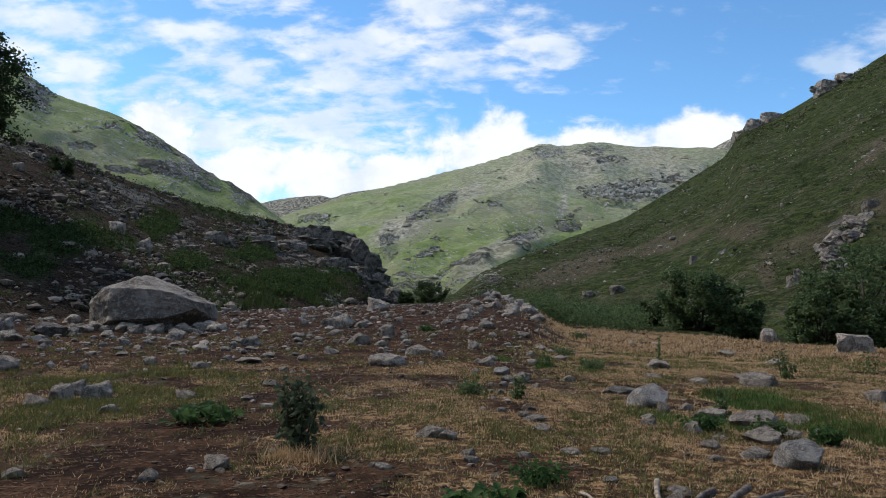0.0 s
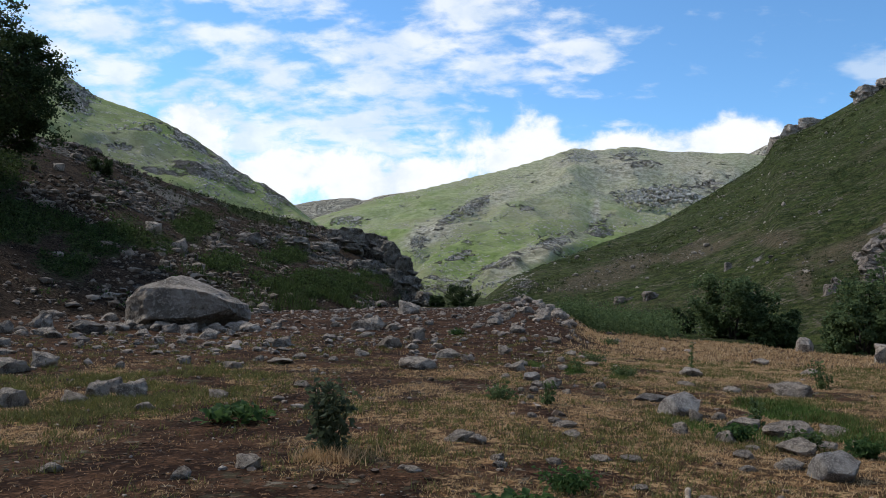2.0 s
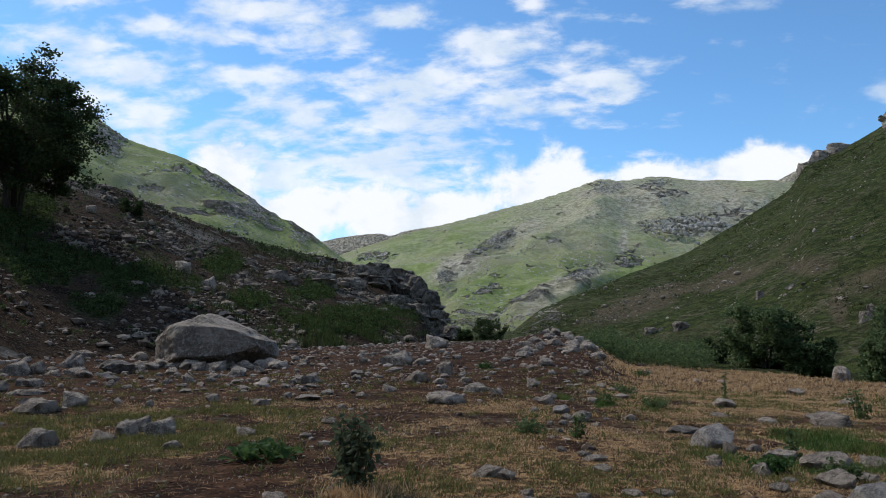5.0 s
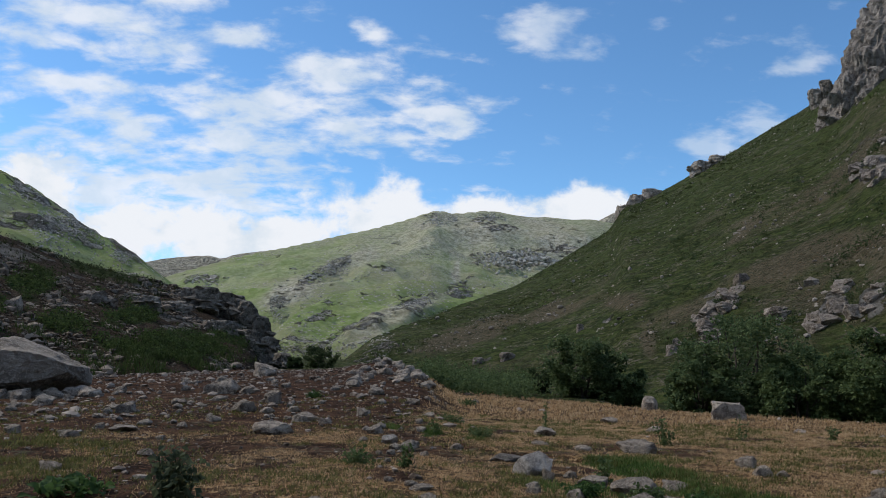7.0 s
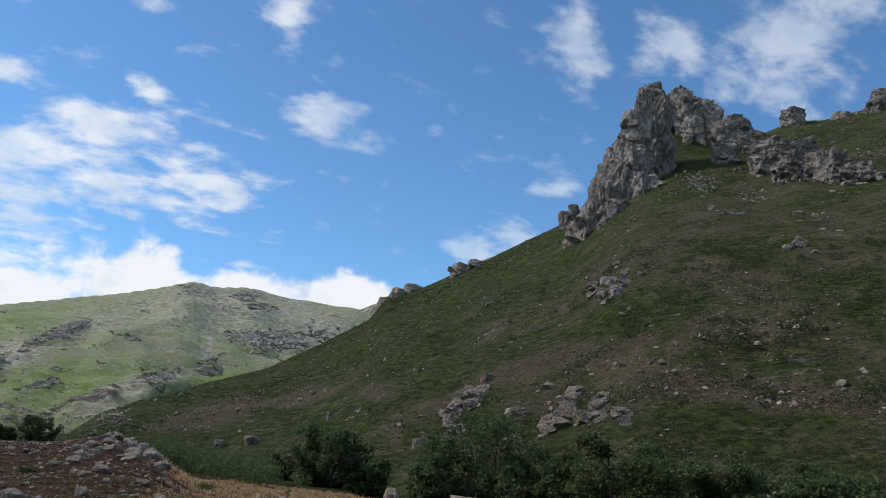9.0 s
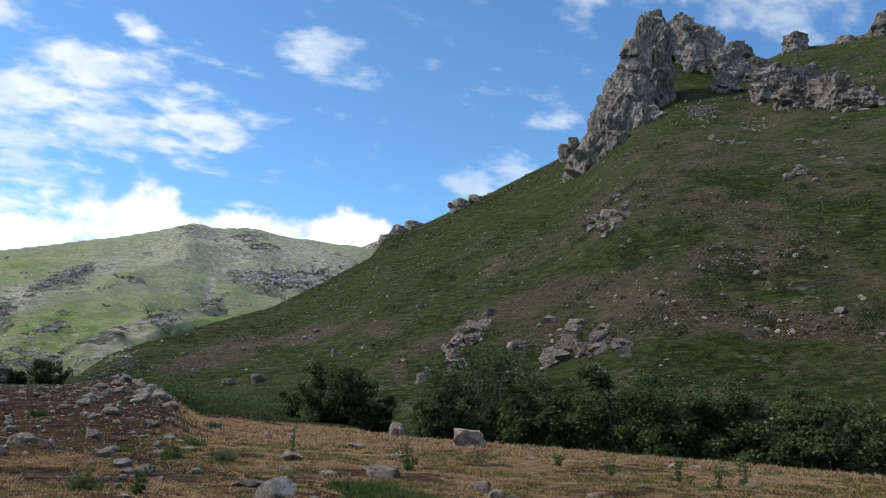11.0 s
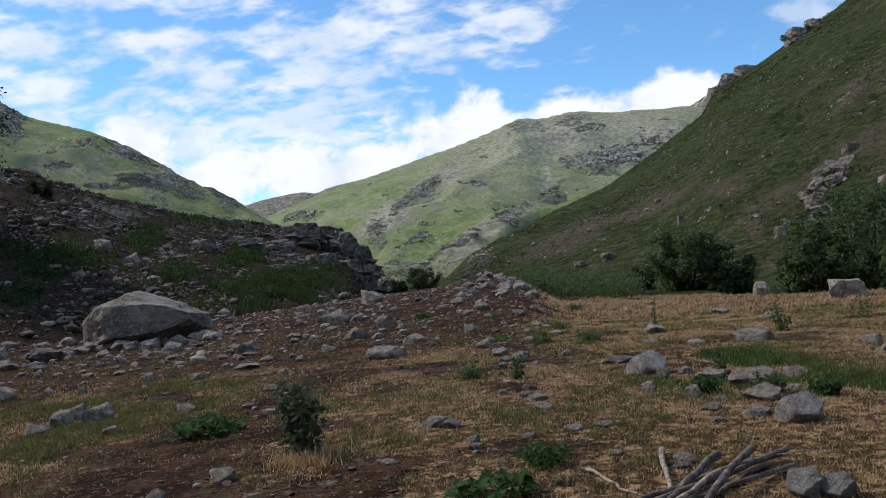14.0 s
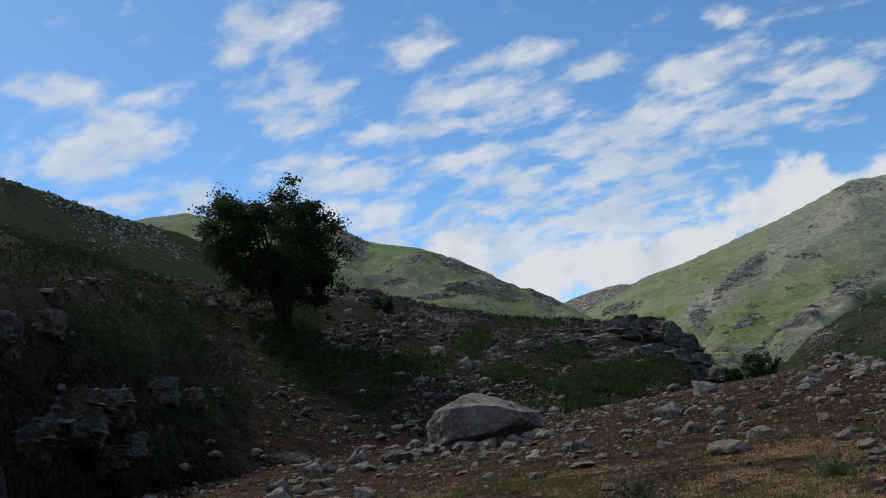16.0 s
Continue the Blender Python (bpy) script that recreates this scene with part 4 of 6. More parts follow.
for q in ((5.7, 14.7, 0.34, 0.17), (4.0, 12.8, 0.13, 0.09), (6.5, 9.9, 0.28, 0.10), (0, 8.8, 0.19, 0.09), (1.8, 7.7, 0.14, 0.08), (16.3, 6.7, 0.19, 0.07), (11.2, 8.1, 0.25, 0.06),
          (9.1, 8.0, 0.22, 0.06), (5.8, 10.2, 0.16, 0.09), (14.2, 10.4, 0.22, 0.10), (18.4, 8.7, 0.22, 0.10), (8.8, 15.0, 0.27, 0.15), (4.5, 14.5, 0.20, 0.14), (6.6, 13.8, 0.2, 0.1)):
    lay_stone(*q, label="small grey stone in trodden earth and grass")
BLOCK_CUTS = (((1, 0.1, 0), 0.62), ((-1, 0.05, 0.06), 0.62), ((0.05, -1, 0.1), 0.5), ((0, 1, 0), 0.5), ((0.06, -0.05, 1), 0.5), ((0, 0, -1), 0.6), ((0.7, -0.1, 0.8), 0.72), ((-0.6, -0.6, 0.5), 0.7))
block = cut_rock("stone_block", (0.84, 0.7, 0.56), BLOCK_CUTS, GREY_STONE, 9.0, 4, 0.12)
stand(tagged(new("stone_block", block), "pale square block of stone at the meadow's edge", "stone"), 27, 30.6, -20, -0.3)
lay_stone(21.1, 15.6, 0.89, 0.30, STONE_KINDS[3], "broad grey stone among grass and straw")
for q in ((-25.7, 26.4, 1.12, 0.44), (-26, 25.3, 1.1, 0.36), (-28.9, 27.5, 0.6, 0.4), (12.6, 13.6, 0.6, 0.16)):
    lay_stone(*q, mesh=stone_rng.choice(DARK_KINDS), label="dark flat stone, half bare of earth")


def scatter(count, seed, b0, b1, r0, r1):
    rng = np.random.default_rng(seed)
    b = rng.uniform(b0, b1, count)
    r = np.sqrt(rng.uniform(r0 * r0, r1 * r1, count))
    z, which, kinds = surface(b, r)
    x, y = r * np.sin(np.radians(b)), r * np.cos(np.radians(b))
    return rng, b, r, x, y, z, which, kinds


# stones strewn over the trodden ground and along the foot of the slope
rng, b, r, x, y, z, which, kinds = scatter(420, 31, -48, 8, 17, 42)
kept = 0
for i in np.argsort(r):
    if rng.uniform() < 0.25 + 0.75 * kinds[2][i] and kept < 190 and not (-24.5 < b[i] < -15.5 and 26.5 < r[i] < 31):
        w = float(np.clip(rng.lognormal(-1.5, 0.5), 0.12, 0.75))
        lay_stone(float(b[i]), float(r[i]), w, w * rng.uniform(0.35, 0.7), label="broken grey-brown stone strewn on red earth", group="strewn stones")
        kept += 1
# stones heaped on the bank of earth
for i in range(22):
    w = stone_rng.uniform(0.25, 0.75)
    lay_stone(stone_rng.uniform(1.0, 6.8), stone_rng.uniform(33, 42), w, w * stone_rng.uniform(0.4, 0.75), label="reddish broken stone on the bank of pushed-up earth", group="stones on the earth bank")
# rubble gathered against the boulder
for i in range(16):
    w = stone_rng.uniform(0.3, 0.75)
    lay_stone(-24.6 + i * 0.6, 27.6 + stone_rng.uniform(-0.5, 0.6), w, w * 0.55, label="angular stone lying against the great boulder", group="rubble at the boulder")

def ball_arrays(fine):
    bm = bmesh.new()
    bmesh.ops.create_icosphere(bm, subdivisions=fine, radius=1.0)
    bm.verts.ensure_lookup_table()
    out = np.array([v.co[:] for v in bm.verts]), np.array([[v.index for v in f.verts] for f in bm.faces])
    bm.free()
    return out


BALLS = {1: ball_arrays(1), 2: ball_arrays(2)}


def rubble_mesh(name, x, y, z, size, rng, mat, squash=0.55, fine=2, seat=0.15):
    """Many broken stones joined: each a ball cut flat on random sides."""
    BALL_V, BALL_F = BALLS[fine]
    n = len(x)
    v = np.repeat(BALL_V[None], n, 0)
    for _ in range(5):
        d = rng.normal(0, 1, (n, 3))
        d /= np.linalg.norm(d, axis=1)[:, None]
        over = np.einsum("nvk,nk->nv", v, d) - rng.uniform(0.35, 0.8, n)[:, None]
        v = v - np.maximum(over, 0)[..., None] * d[:, None]
    v *= rng.uniform(0.85, 1.15, v.shape[:2])[..., None]
    s = np.stack([size * rng.uniform(0.7, 1.3, n), size * rng.uniform(0.7, 1.3, n), size * squash * rng.uniform(0.7, 1.4, n)], 1)
    v = v * s[:, None]
    a = rng.uniform(0, 6.28, n)
    c, si = np.cos(a)[:, None], np.sin(a)[:, None]
    vx, vy = v[..., 0] * c - v[..., 1] * si, v[..., 0] * si + v[..., 1] * c
    v = np.stack([vx + x[:, None], vy + y[:, None], v[..., 2] + (z + seat * size)[:, None]], -1)
    faces = BALL_F[None] + (np.arange(n) * len(BALL_V))[:, None, None]
    return mesh_from(name, v.reshape(-1, 3), faces.reshape(-1, 3), mat, False)


def stone_field_material(name, dark, light):
    k = Nodes(name)
    rnd = k.node("ShaderNodeNewGeometry").outputs["Random Per Island"]
    col = k.mix(rnd, dark, light)
    col = k.mix(k.ramp(k.noise(7.0, 6, 0.65), 0.4, 0.7, 0, 0.55), col, tuple(c * 1.35 for c in light))
    return k.done(col, 0.9, k.bump(k.noise(9.0, 6, 0.65), 0.7, 0.06), 0.2)


RUBBLE = stone_field_material("rubble", (0.040, 0.025, 0.017), (0.38, 0.315, 0.26))
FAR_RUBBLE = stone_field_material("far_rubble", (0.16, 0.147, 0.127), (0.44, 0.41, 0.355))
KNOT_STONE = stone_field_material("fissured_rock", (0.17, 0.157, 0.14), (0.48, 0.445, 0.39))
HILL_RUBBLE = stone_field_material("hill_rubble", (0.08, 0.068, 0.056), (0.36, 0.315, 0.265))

# pebbles and clods on the flat
rng, b, r, x, y, z, which, kinds = scatter(17000, 32, -50, 52, 4.5, 42)
near = (which == 0) & (rng.uniform(0, 1, len(r)) < np.clip(0.10 + 0.75 * kinds[2] - 0.7 * kinds[3], 0.03, 1) * along(b, (-50, 1.0), (6, 1.0), (11, 0.25), (54, 0.2))) & (kinds[1] < 0.7)
size = np.clip(rng.lognormal(-3.6, 0.65, len(r)), 0.011, 0.14) * np.clip(r / 15, 0.5, 1.5)
pebbles = new("pebbles", rubble_mesh("pebbles", x[near], y[near], z[near], size[near], rng, RUBBLE, 0.55, 1))
tagged(pebbles, "loose pebbles and clods on red earth", "pebbles", kind="stuff")

rng, b, r, x, y, z, which, kinds = scatter(9000, 36, -50, 30, 4.5, 17)
near = (which == 0) & (rng.uniform(0, 1, len(r)) < np.clip(kinds[2] - 0.5 * kinds[3], 0.05, 1))
clods = new("clods", rubble_mesh("clods", x[near], y[near], z[near], np.clip(rng.lognormal(-4.3, 0.5, near.sum()), 0.006, 0.05), rng, stone_field_material("clod", (0.030, 0.017, 0.010), (0.125, 0.085, 0.058)), 0.55, 1))
tagged(clods, "crumbs and clods of brown earth on the track", "clods", kind="stuff")

# scree on the near slope, its stones darkened to carry the shade
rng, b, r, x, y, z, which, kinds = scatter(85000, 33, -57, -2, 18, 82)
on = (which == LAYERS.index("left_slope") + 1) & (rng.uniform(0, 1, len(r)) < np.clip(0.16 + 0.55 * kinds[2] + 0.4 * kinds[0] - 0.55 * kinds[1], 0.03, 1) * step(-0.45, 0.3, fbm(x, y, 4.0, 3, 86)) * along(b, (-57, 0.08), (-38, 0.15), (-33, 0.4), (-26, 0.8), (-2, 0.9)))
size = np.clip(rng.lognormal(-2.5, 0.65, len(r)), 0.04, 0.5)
scree = new("scree", rubble_mesh("scree", x[on], y[on], z[on], size[on], rng, stone_field_material("shaded_scree", (0.028, 0.020, 0.014), (0.29, 0.235, 0.185)), 0.6, 1))
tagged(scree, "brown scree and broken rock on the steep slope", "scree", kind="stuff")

# loose rock on the other slopes
rng, b, r, x, y, z, which, kinds = scatter(110000, 34, -2, 56, 45, 215)
on = (which == LAYERS.index("right_hill") + 1) & (rng.uniform(0, 1, len(r)) < np.clip(0.05 + 0.6 * kinds[0] + 1.5 * kinds[2], 0, 1) * step(-0.3, 0.4, fbm(x, y, 9.0, 3, 83) + 0.2))
size = np.clip(rng.lognormal(-2.3, 0.6, len(r)), 0.06, 0.6)
scattered = new("hillside_stones", rubble_mesh("hillside_stones", x[on], y[on], z[on], size[on], rng, HILL_RUBBLE, 0.75, 1, -0.05))
tagged(scattered, "grey stones scattered over the green hillside", "stones", kind="stuff")
rng, b, r, x, y, z, which, kinds = scatter(110000, 35, -50, 22, 110, 850)
on = np.isin(which, [LAYERS.index(q) + 1 for q in ("left_hill", "far_hill", "rib", "spur", "left_shoulder")]) & (rng.uniform(0, 1, len(r)) < np.clip(0.006 + 0.5 * kinds[0] + 0.10 * (1 - kinds[1]), 0, 1)) & (r < 0.84 * along(b, *RIDGES["far_hill"]["far"])) & ((which != LAYERS.index("left_hill") + 1) | (r < 0.93 * along(b, *RIDGES["left_hill"]["far"])))
size = np.clip(rng.lognormal(-0.95, 0.5, len(r)), 0.2, 1.3) * np.clip(r / 400, 0.4, 1.5)
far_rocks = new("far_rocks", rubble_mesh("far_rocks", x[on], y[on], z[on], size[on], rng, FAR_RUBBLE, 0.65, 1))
tagged(far_rocks, "grey rocks breaking through the grass of the far hills", "rocks", kind="stuff")


# ---- crags and outcrops ----
def crag_data(name, seed, size, mat, detail=4, jag=0.30, tilt=0.35, cuts=12):
    """Layered, broken cliff rock."""
    rng = random.Random(seed)
    bm = bmesh.new()
    bmesh.ops.create_icosphere(bm, subdivisions=detail, radius=1.0)
    planes = [(Vector((rng.gauss(0, 1), rng.gauss(0, 1), rng.gauss(0, 0.3))).normalized(), rng.uniform(0.6, 0.95)) for _ in range(cuts)]
    off = Vector((seed * 2.7, seed * 1.3, seed * 0.8))
    for v in bm.verts:
        p = v.co.copy()
        rim = math.hypot(p.x, p.y)
        if rim > 0.02:
            p.x, p.y = p.x * rim ** -0.4, p.y * rim ** -0.4
        for d, h in planes:
            over = p.dot(d) - h
            if over > 0:
                p -= d * over * 0.9
        q = Vector((p.x, p.y * size[1] / size[0], p.z * size[2] / size[0]))
        lay = (q.z + tilt * q.x + 0.25 * noise.noise(q * 1.5 + off)) * 4.0
        ledge = abs((lay % 1.0) - 0.5) * 2
        cell = noise.cell(Vector((q.x * 2.6, q.y * 2.6, math.floor(lay))) + off)
        block = noise.cell(Vector((q.x * 7.0 + 0.4 * lay, q.y * 7.0, math.floor(lay * 2.6))) + off)
        n = noise.fractal(q * 1.8 + off, 0.8, 2.1, 6)
        swell = jag * n - 0.05 * ledge + 0.08 * cell + 0.055 * block - 0.05 * abs(noise.noise(q * 6.0 + off))
        p = Vector((p.x * (1 + swell), p.y * (1 + swell), p.z * (1 + swell * min(1.0, 1.2 * size[0] / size[2]))))
        if p.z > 0.7:
            p.z = 0.7 + (p.z - 0.7) * 0.45
        v.co = Vector((p.x * size[0], p.y * size[1], p.z * size[2]))
    me = bpy.data.meshes.new(name)
    bm.to_mesh(me)
    bm.free()
    me.materials.append(mat)
    return me


def shard_data(name, seed, size, mat, cuts=16, fine=2):
    """A sharp-edged block of fissured rock: the hull of a few corners, its faces a little uneven."""
    rng = random.Random(seed)
    bm = bmesh.new()
    for _ in range(cuts):
        d = Vector((rng.gauss(0, 1), rng.gauss(0, 1), rng.gauss(0, 1))).normalized()
        top = max(abs(d.x), abs(d.y), abs(d.z))
        bm.verts.new(d * (0.55 + 0.35 / top) * rng.uniform(0.75, 1.05))
    hull = bmesh.ops.convex_hull(bm, input=bm.verts[:])
    bmesh.ops.delete(bm, geom=[v for v in bm.verts if not v.link_faces], context="VERTS")
    bmesh.ops.subdivide_edges(bm, edges=bm.edges[:], cuts=fine, use_grid_fill=True)
    off = Vector((seed * 2.1, seed * 1.1, seed * 0.6))
    for v in bm.verts:
        p = v.co.copy()
        crack = max(0.0, 0.12 - abs(noise.noise(p * 2.2 + off))) * 1.3
        p *= 1 - crack + 0.10 * noise.fractal(p * 2.2 + off, 0.7, 2.1, 4)
        v.co = Vector((p.x * size[0], p.y * size[1], p.z * size[2]))
    me = bpy.data.meshes.new(name)
    bm.to_mesh(me)
    bm.free()
    me.materials.append(mat)
    return me


def outcrop(name, masses, mat, label, seed, deep=1.0, category="rock outcrop", jag=0.17, detail=4, cuts=12, broken=0, ledges=0, lean=20, big=1.0, tip=0):
    """masses: bearing, distance, elevation of foot and head in degrees, width in degrees. broken: each mass is a knot of that many
    blocks that lie on the slope (far off: of many small ones, joined). ledges: so many slabs stand out of each mass."""
    root = new(name)
    rng = random.Random(seed)
    nrng = np.random.default_rng(seed)
    for i, (b, r, low, high, wide) in enumerate(masses):
        mid = (low + high) / 2
        if broken or r is None:
            r, out = on_slope(b, mid if broken else low + 0.3 * (high - low))
        w = r * radians(wide)
        h = r * (math.tan(radians(high)) - math.tan(radians(low)))
        if broken and r > 120:
            n = broken * 12
            bb = b + wide * nrng.normal(0, 0.30, n)
            rr = r + (high - low) * out * nrng.normal(0, 0.32, n)
            zz = surface(bb, rr)[0]
            size = w * np.clip(nrng.lognormal(-3.25, 0.5, n), 0.012, 0.075)
            knot = part("rock", rubble_mesh("rock", rr * np.sin(np.radians(bb)), rr * np.cos(np.radians(bb)), zz - 0.25 * size, size, nrng, KNOT_STONE, 0.8, 1), root)
            tagged(knot, kind="stuff")
            continue
        for j in range(broken):
            s = rng.uniform(0.22, 0.50) * big
            bb = b + rng.uniform(-0.5, 0.5) * wide
            x, y = polar(bb, r + rng.uniform(-0.5, 0.5) * (high - low) * out)
            me = shard_data("rock", seed * 10 + i * 7 + j, (w * s * 0.85, w * s * 0.75, w * s * rng.uniform(0.45, 0.8)), mat, 16, 3)
            part("rock", me, root).matrix_basis = pose(x, y, ground_z(x, y) + 0.02 * w, rng.uniform(10, 40), lean * 0.6 + rng.uniform(-18, 18), rng.uniform(-35, 35) - b)
        if not broken:
            x, y = polar(b, r)
            mid = EYE + r * math.tan(radians(low)) + h * 0.36
            me = crag_data("rock", seed * 10 + i, (w * 0.58, w * 0.58 * deep, h * 0.80), mat, detail, jag, 0.35, cuts)
            part("rock", me, root).matrix_basis = pose(x, y, mid, rng.uniform(-6, 6), tip + rng.uniform(-6, 6), rng.uniform(-15, 15) - b)
            for j in range(ledges):
                e, a = rng.uniform(-0.5, 0.5), rng.uniform(-1.25, 1.25)
                fat = math.sqrt(max(1 - e * e, 0.1)) * 0.50 * w
                side, out = fat * math.sin(a), fat * deep * math.cos(a)
                c, sn = math.cos(radians(b)), math.sin(radians(b))
                px, py = x + side * c - out * sn, y - side * sn - out * c
                s = rng.uniform(0.5, 1.2)
                me = shard_data("slab", seed * 50 + i * 17 + j, (0.26 * w * s, 0.24 * w * s, 0.085 * h * s * rng.uniform(0.7, 1.5)), mat, 14, 2)
                part("slab", me, root).matrix_basis = pose(px, py, mid + e * 0.72 * h, rng.uniform(-10, 10), lean * 0.6 + rng.uniform(-10, 10), rng.uniform(-40, 40) - b)
    return tagged(root, label, category)


PALE_CLIFF = rock_material("pale_cliff", (0.13, 0.108, 0.09), (0.31, 0.268, 0.228), (0.46, 0.41, 0.355), 1.2)
# lit copy of the pale cliff, sunshine put into its colour
SUNLIT_ROCK = rock_material("sunlit_rock", (0.24, 0.20, 0.165), (0.48, 0.42, 0.36), (0.62, 0.56, 0.49), 0.6)
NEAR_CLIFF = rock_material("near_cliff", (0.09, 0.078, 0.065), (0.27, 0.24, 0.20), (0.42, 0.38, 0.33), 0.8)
outcrop("crag", ((38.3, 166, 16.0, 26.0, 5.2),), CLIFF, "tall weathered grey crag of layered rock on the ridge", 3, detail=6, jag=0.20, deep=0.9, cuts=8, ledges=3, lean=14, tip=12)
outcrop("crag_shoulder", ((38.2, 152, 16.2, 20.2, 3.4), (36.9, 158, 15.6, 22.4, 3.8), (36.4, 154, 14.8, 21.0, 3.4), (35.2, 153, 14.8, 18.3, 2.8), (34.2, 156, 15.0, 17.0, 1.8), (37.4, 146, 15.0, 18.2, 3.0)), CLIFF, "lower shoulder of the weathered grey crag", 31, detail=5, jag=0.18, deep=0.9, cuts=8, ledges=4, tip=12)
outcrop("crag_peak", ((41.9, 196, 22.9, 26.0, 2.0), (43.2, None, 21.6, 24.8, 2.9), (45.0, None, 21.0, 23.6, 3.0), (46.9, None, 20.8, 22.8, 2.6)), CLIFF,
        "second grey peak of the crag with a stony flank", 32, detail=5, jag=0.24, deep=0.9, cuts=8, ledges=3, tip=-12)
outcrop("crag_notch", ((40.3, 196, 23.9, 25.5, 1.3), (42.0, None, 22.2, 23.0, 0.8)), PALE_CLIFF, "pale rocks in the notch of the crag", 37, detail=4, jag=0.22, cuts=8)
outcrop("ridge_rocks", ((47.6, None, 19.5, 22.0, 2.8), (49.4, None, 19.0, 21.8, 3.3), (51.3, None, 18.7, 21.0, 2.8), (53.3, None, 18.4, 20.2, 2.6), (44.4, None, 20.4, 22.0, 1.9)), CLIFF,
        "dark broken rocks below the ridge beside the crag", 5, detail=5, jag=0.24, cuts=10, ledges=4, tip=-10)
outcrop("flank_rocks", ((43.1, 0, 18.9, 20.2, 1.5), (42.2, 0, 19.4, 20.2, 0.8), (44.6, 0, 17.1, 17.7, 1.8), (42.4, 0, 17.3, 17.9, 1.2), (34.2, 0, 15.2, 15.8, 1.2), (46.4, 0, 17.8, 18.6, 1.2)), CLIFF, "scattered grey rocks on the flank below the crag", 41, broken=8, big=0.9)
outcrop("skyline_rocks", ((49.2, 212, 23.0, 24.0, 1.6), (54.8, 214, 22.6, 24.2, 3.0), (52.3, 214, 22.7, 23.4, 1.4)), CLIFF, "grey rocks on the grassy skyline", 6)
outcrop("ridge_nose", ((20.5, 187, 8.8, 10.9, 1.2), (21.3, 188, 9.8, 11.6, 1.6), (22.4, 190, 10.8, 12.0, 1.4)), SUNLIT_ROCK, "sunlit rocks on the hill's nose", 7, ledges=8)
outcrop("crest_outcrop", ((25.7, 190, 12.4, 13.7, 1.6), (26.8, 192, 13.0, 14.0, 1.2)), SUNLIT_ROCK, "pale rocks on the hill's crest", 8, ledges=8)
outcrop("crest_stones", ((33.2, 190, 16.7, 17.7, 0.9), (33.9, 190, 17.0, 18.2, 0.8)), PALE_CLIFF, "small pale rocks under the crag on the crest", 9)
outcrop("slope_rocks", ((36.4, 96, 12.0, 13.6, 2.2), (37.8, 99, 12.2, 13.6, 2.0), (37.0, 92, 11.6, 12.8, 2.0)), CLIFF, "grey rocks cropping out of the green hillside", 10, detail=3, broken=9)
outcrop("slope_ledge", ((50.1, 100, 14.8, 16.9, 1.9), (48.8, 101, 14.8, 16.0, 1.2), (51.5, 100, 15.3, 16.7, 1.3)), CLIFF, "grey ledge of rock on the hillside", 11, detail=3, broken=9)
outcrop("pale_outcrop", ((25.6, 0, 1.3, 2.6, 1.4), (26.2, 0, 2.2, 3.6, 1.6), (26.8, 0, 3.2, 4.6, 1.6), (27.6, 0, 4.4, 5.4, 1.5), (25.4, 0, 2.6, 3.6, 0.8), (24.0, 0, 0.7, 1.6, 0.7)), PALE_CLIFF,
        "pale fissured rocks climbing the slope above the bushes", 12, broken=6, big=1.6)
outcrop("pale_rocks", ((33.8, 0, 3.6, 5.2, 1.5), (35.8, 0, 3.6, 5.0, 1.5), (33.2, 0, 2.5, 3.3, 1.6), (37.6, 0, 3.4, 4.4, 1.1), (36.1, 0, 1.6, 2.5, 0.8), (30.4, 0, 2.6, 3.8, 1.1)), PALE_CLIFF,
        "pale pinkish rocks on the slope above the willows", 13, broken=5, big=1.75)
outcrop("hillside_rocks", ((37.6, 0, 10.3, 10.8, 0.7), (41.0, 0, 10.35, 10.65, 0.5), (47.1, 0, 11.5, 12.0, 0.6), (48.2, 0, 10.0, 10.3, 0.6), (17.3, 0, 2.0, 2.6, 0.4)), PALE_CLIFF, "pale boulders lying on the green hillside", 36, broken=2, big=1.4)
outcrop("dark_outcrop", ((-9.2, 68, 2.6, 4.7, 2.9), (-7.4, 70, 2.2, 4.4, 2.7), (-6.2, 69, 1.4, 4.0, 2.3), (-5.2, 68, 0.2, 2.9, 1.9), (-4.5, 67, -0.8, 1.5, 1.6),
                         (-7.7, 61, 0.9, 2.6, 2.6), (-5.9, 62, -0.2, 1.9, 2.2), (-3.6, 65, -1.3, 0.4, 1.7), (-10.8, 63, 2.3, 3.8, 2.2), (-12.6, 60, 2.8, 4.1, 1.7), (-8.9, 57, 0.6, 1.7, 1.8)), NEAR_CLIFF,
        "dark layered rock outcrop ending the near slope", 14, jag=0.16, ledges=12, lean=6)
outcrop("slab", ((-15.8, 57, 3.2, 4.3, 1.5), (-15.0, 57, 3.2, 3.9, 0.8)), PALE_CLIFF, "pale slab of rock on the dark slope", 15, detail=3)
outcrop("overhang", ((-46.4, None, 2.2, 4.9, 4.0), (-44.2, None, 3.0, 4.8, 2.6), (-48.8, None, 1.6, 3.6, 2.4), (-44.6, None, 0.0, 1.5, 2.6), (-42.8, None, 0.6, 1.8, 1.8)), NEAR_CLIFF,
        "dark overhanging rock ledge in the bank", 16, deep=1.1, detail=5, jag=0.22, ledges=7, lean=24)
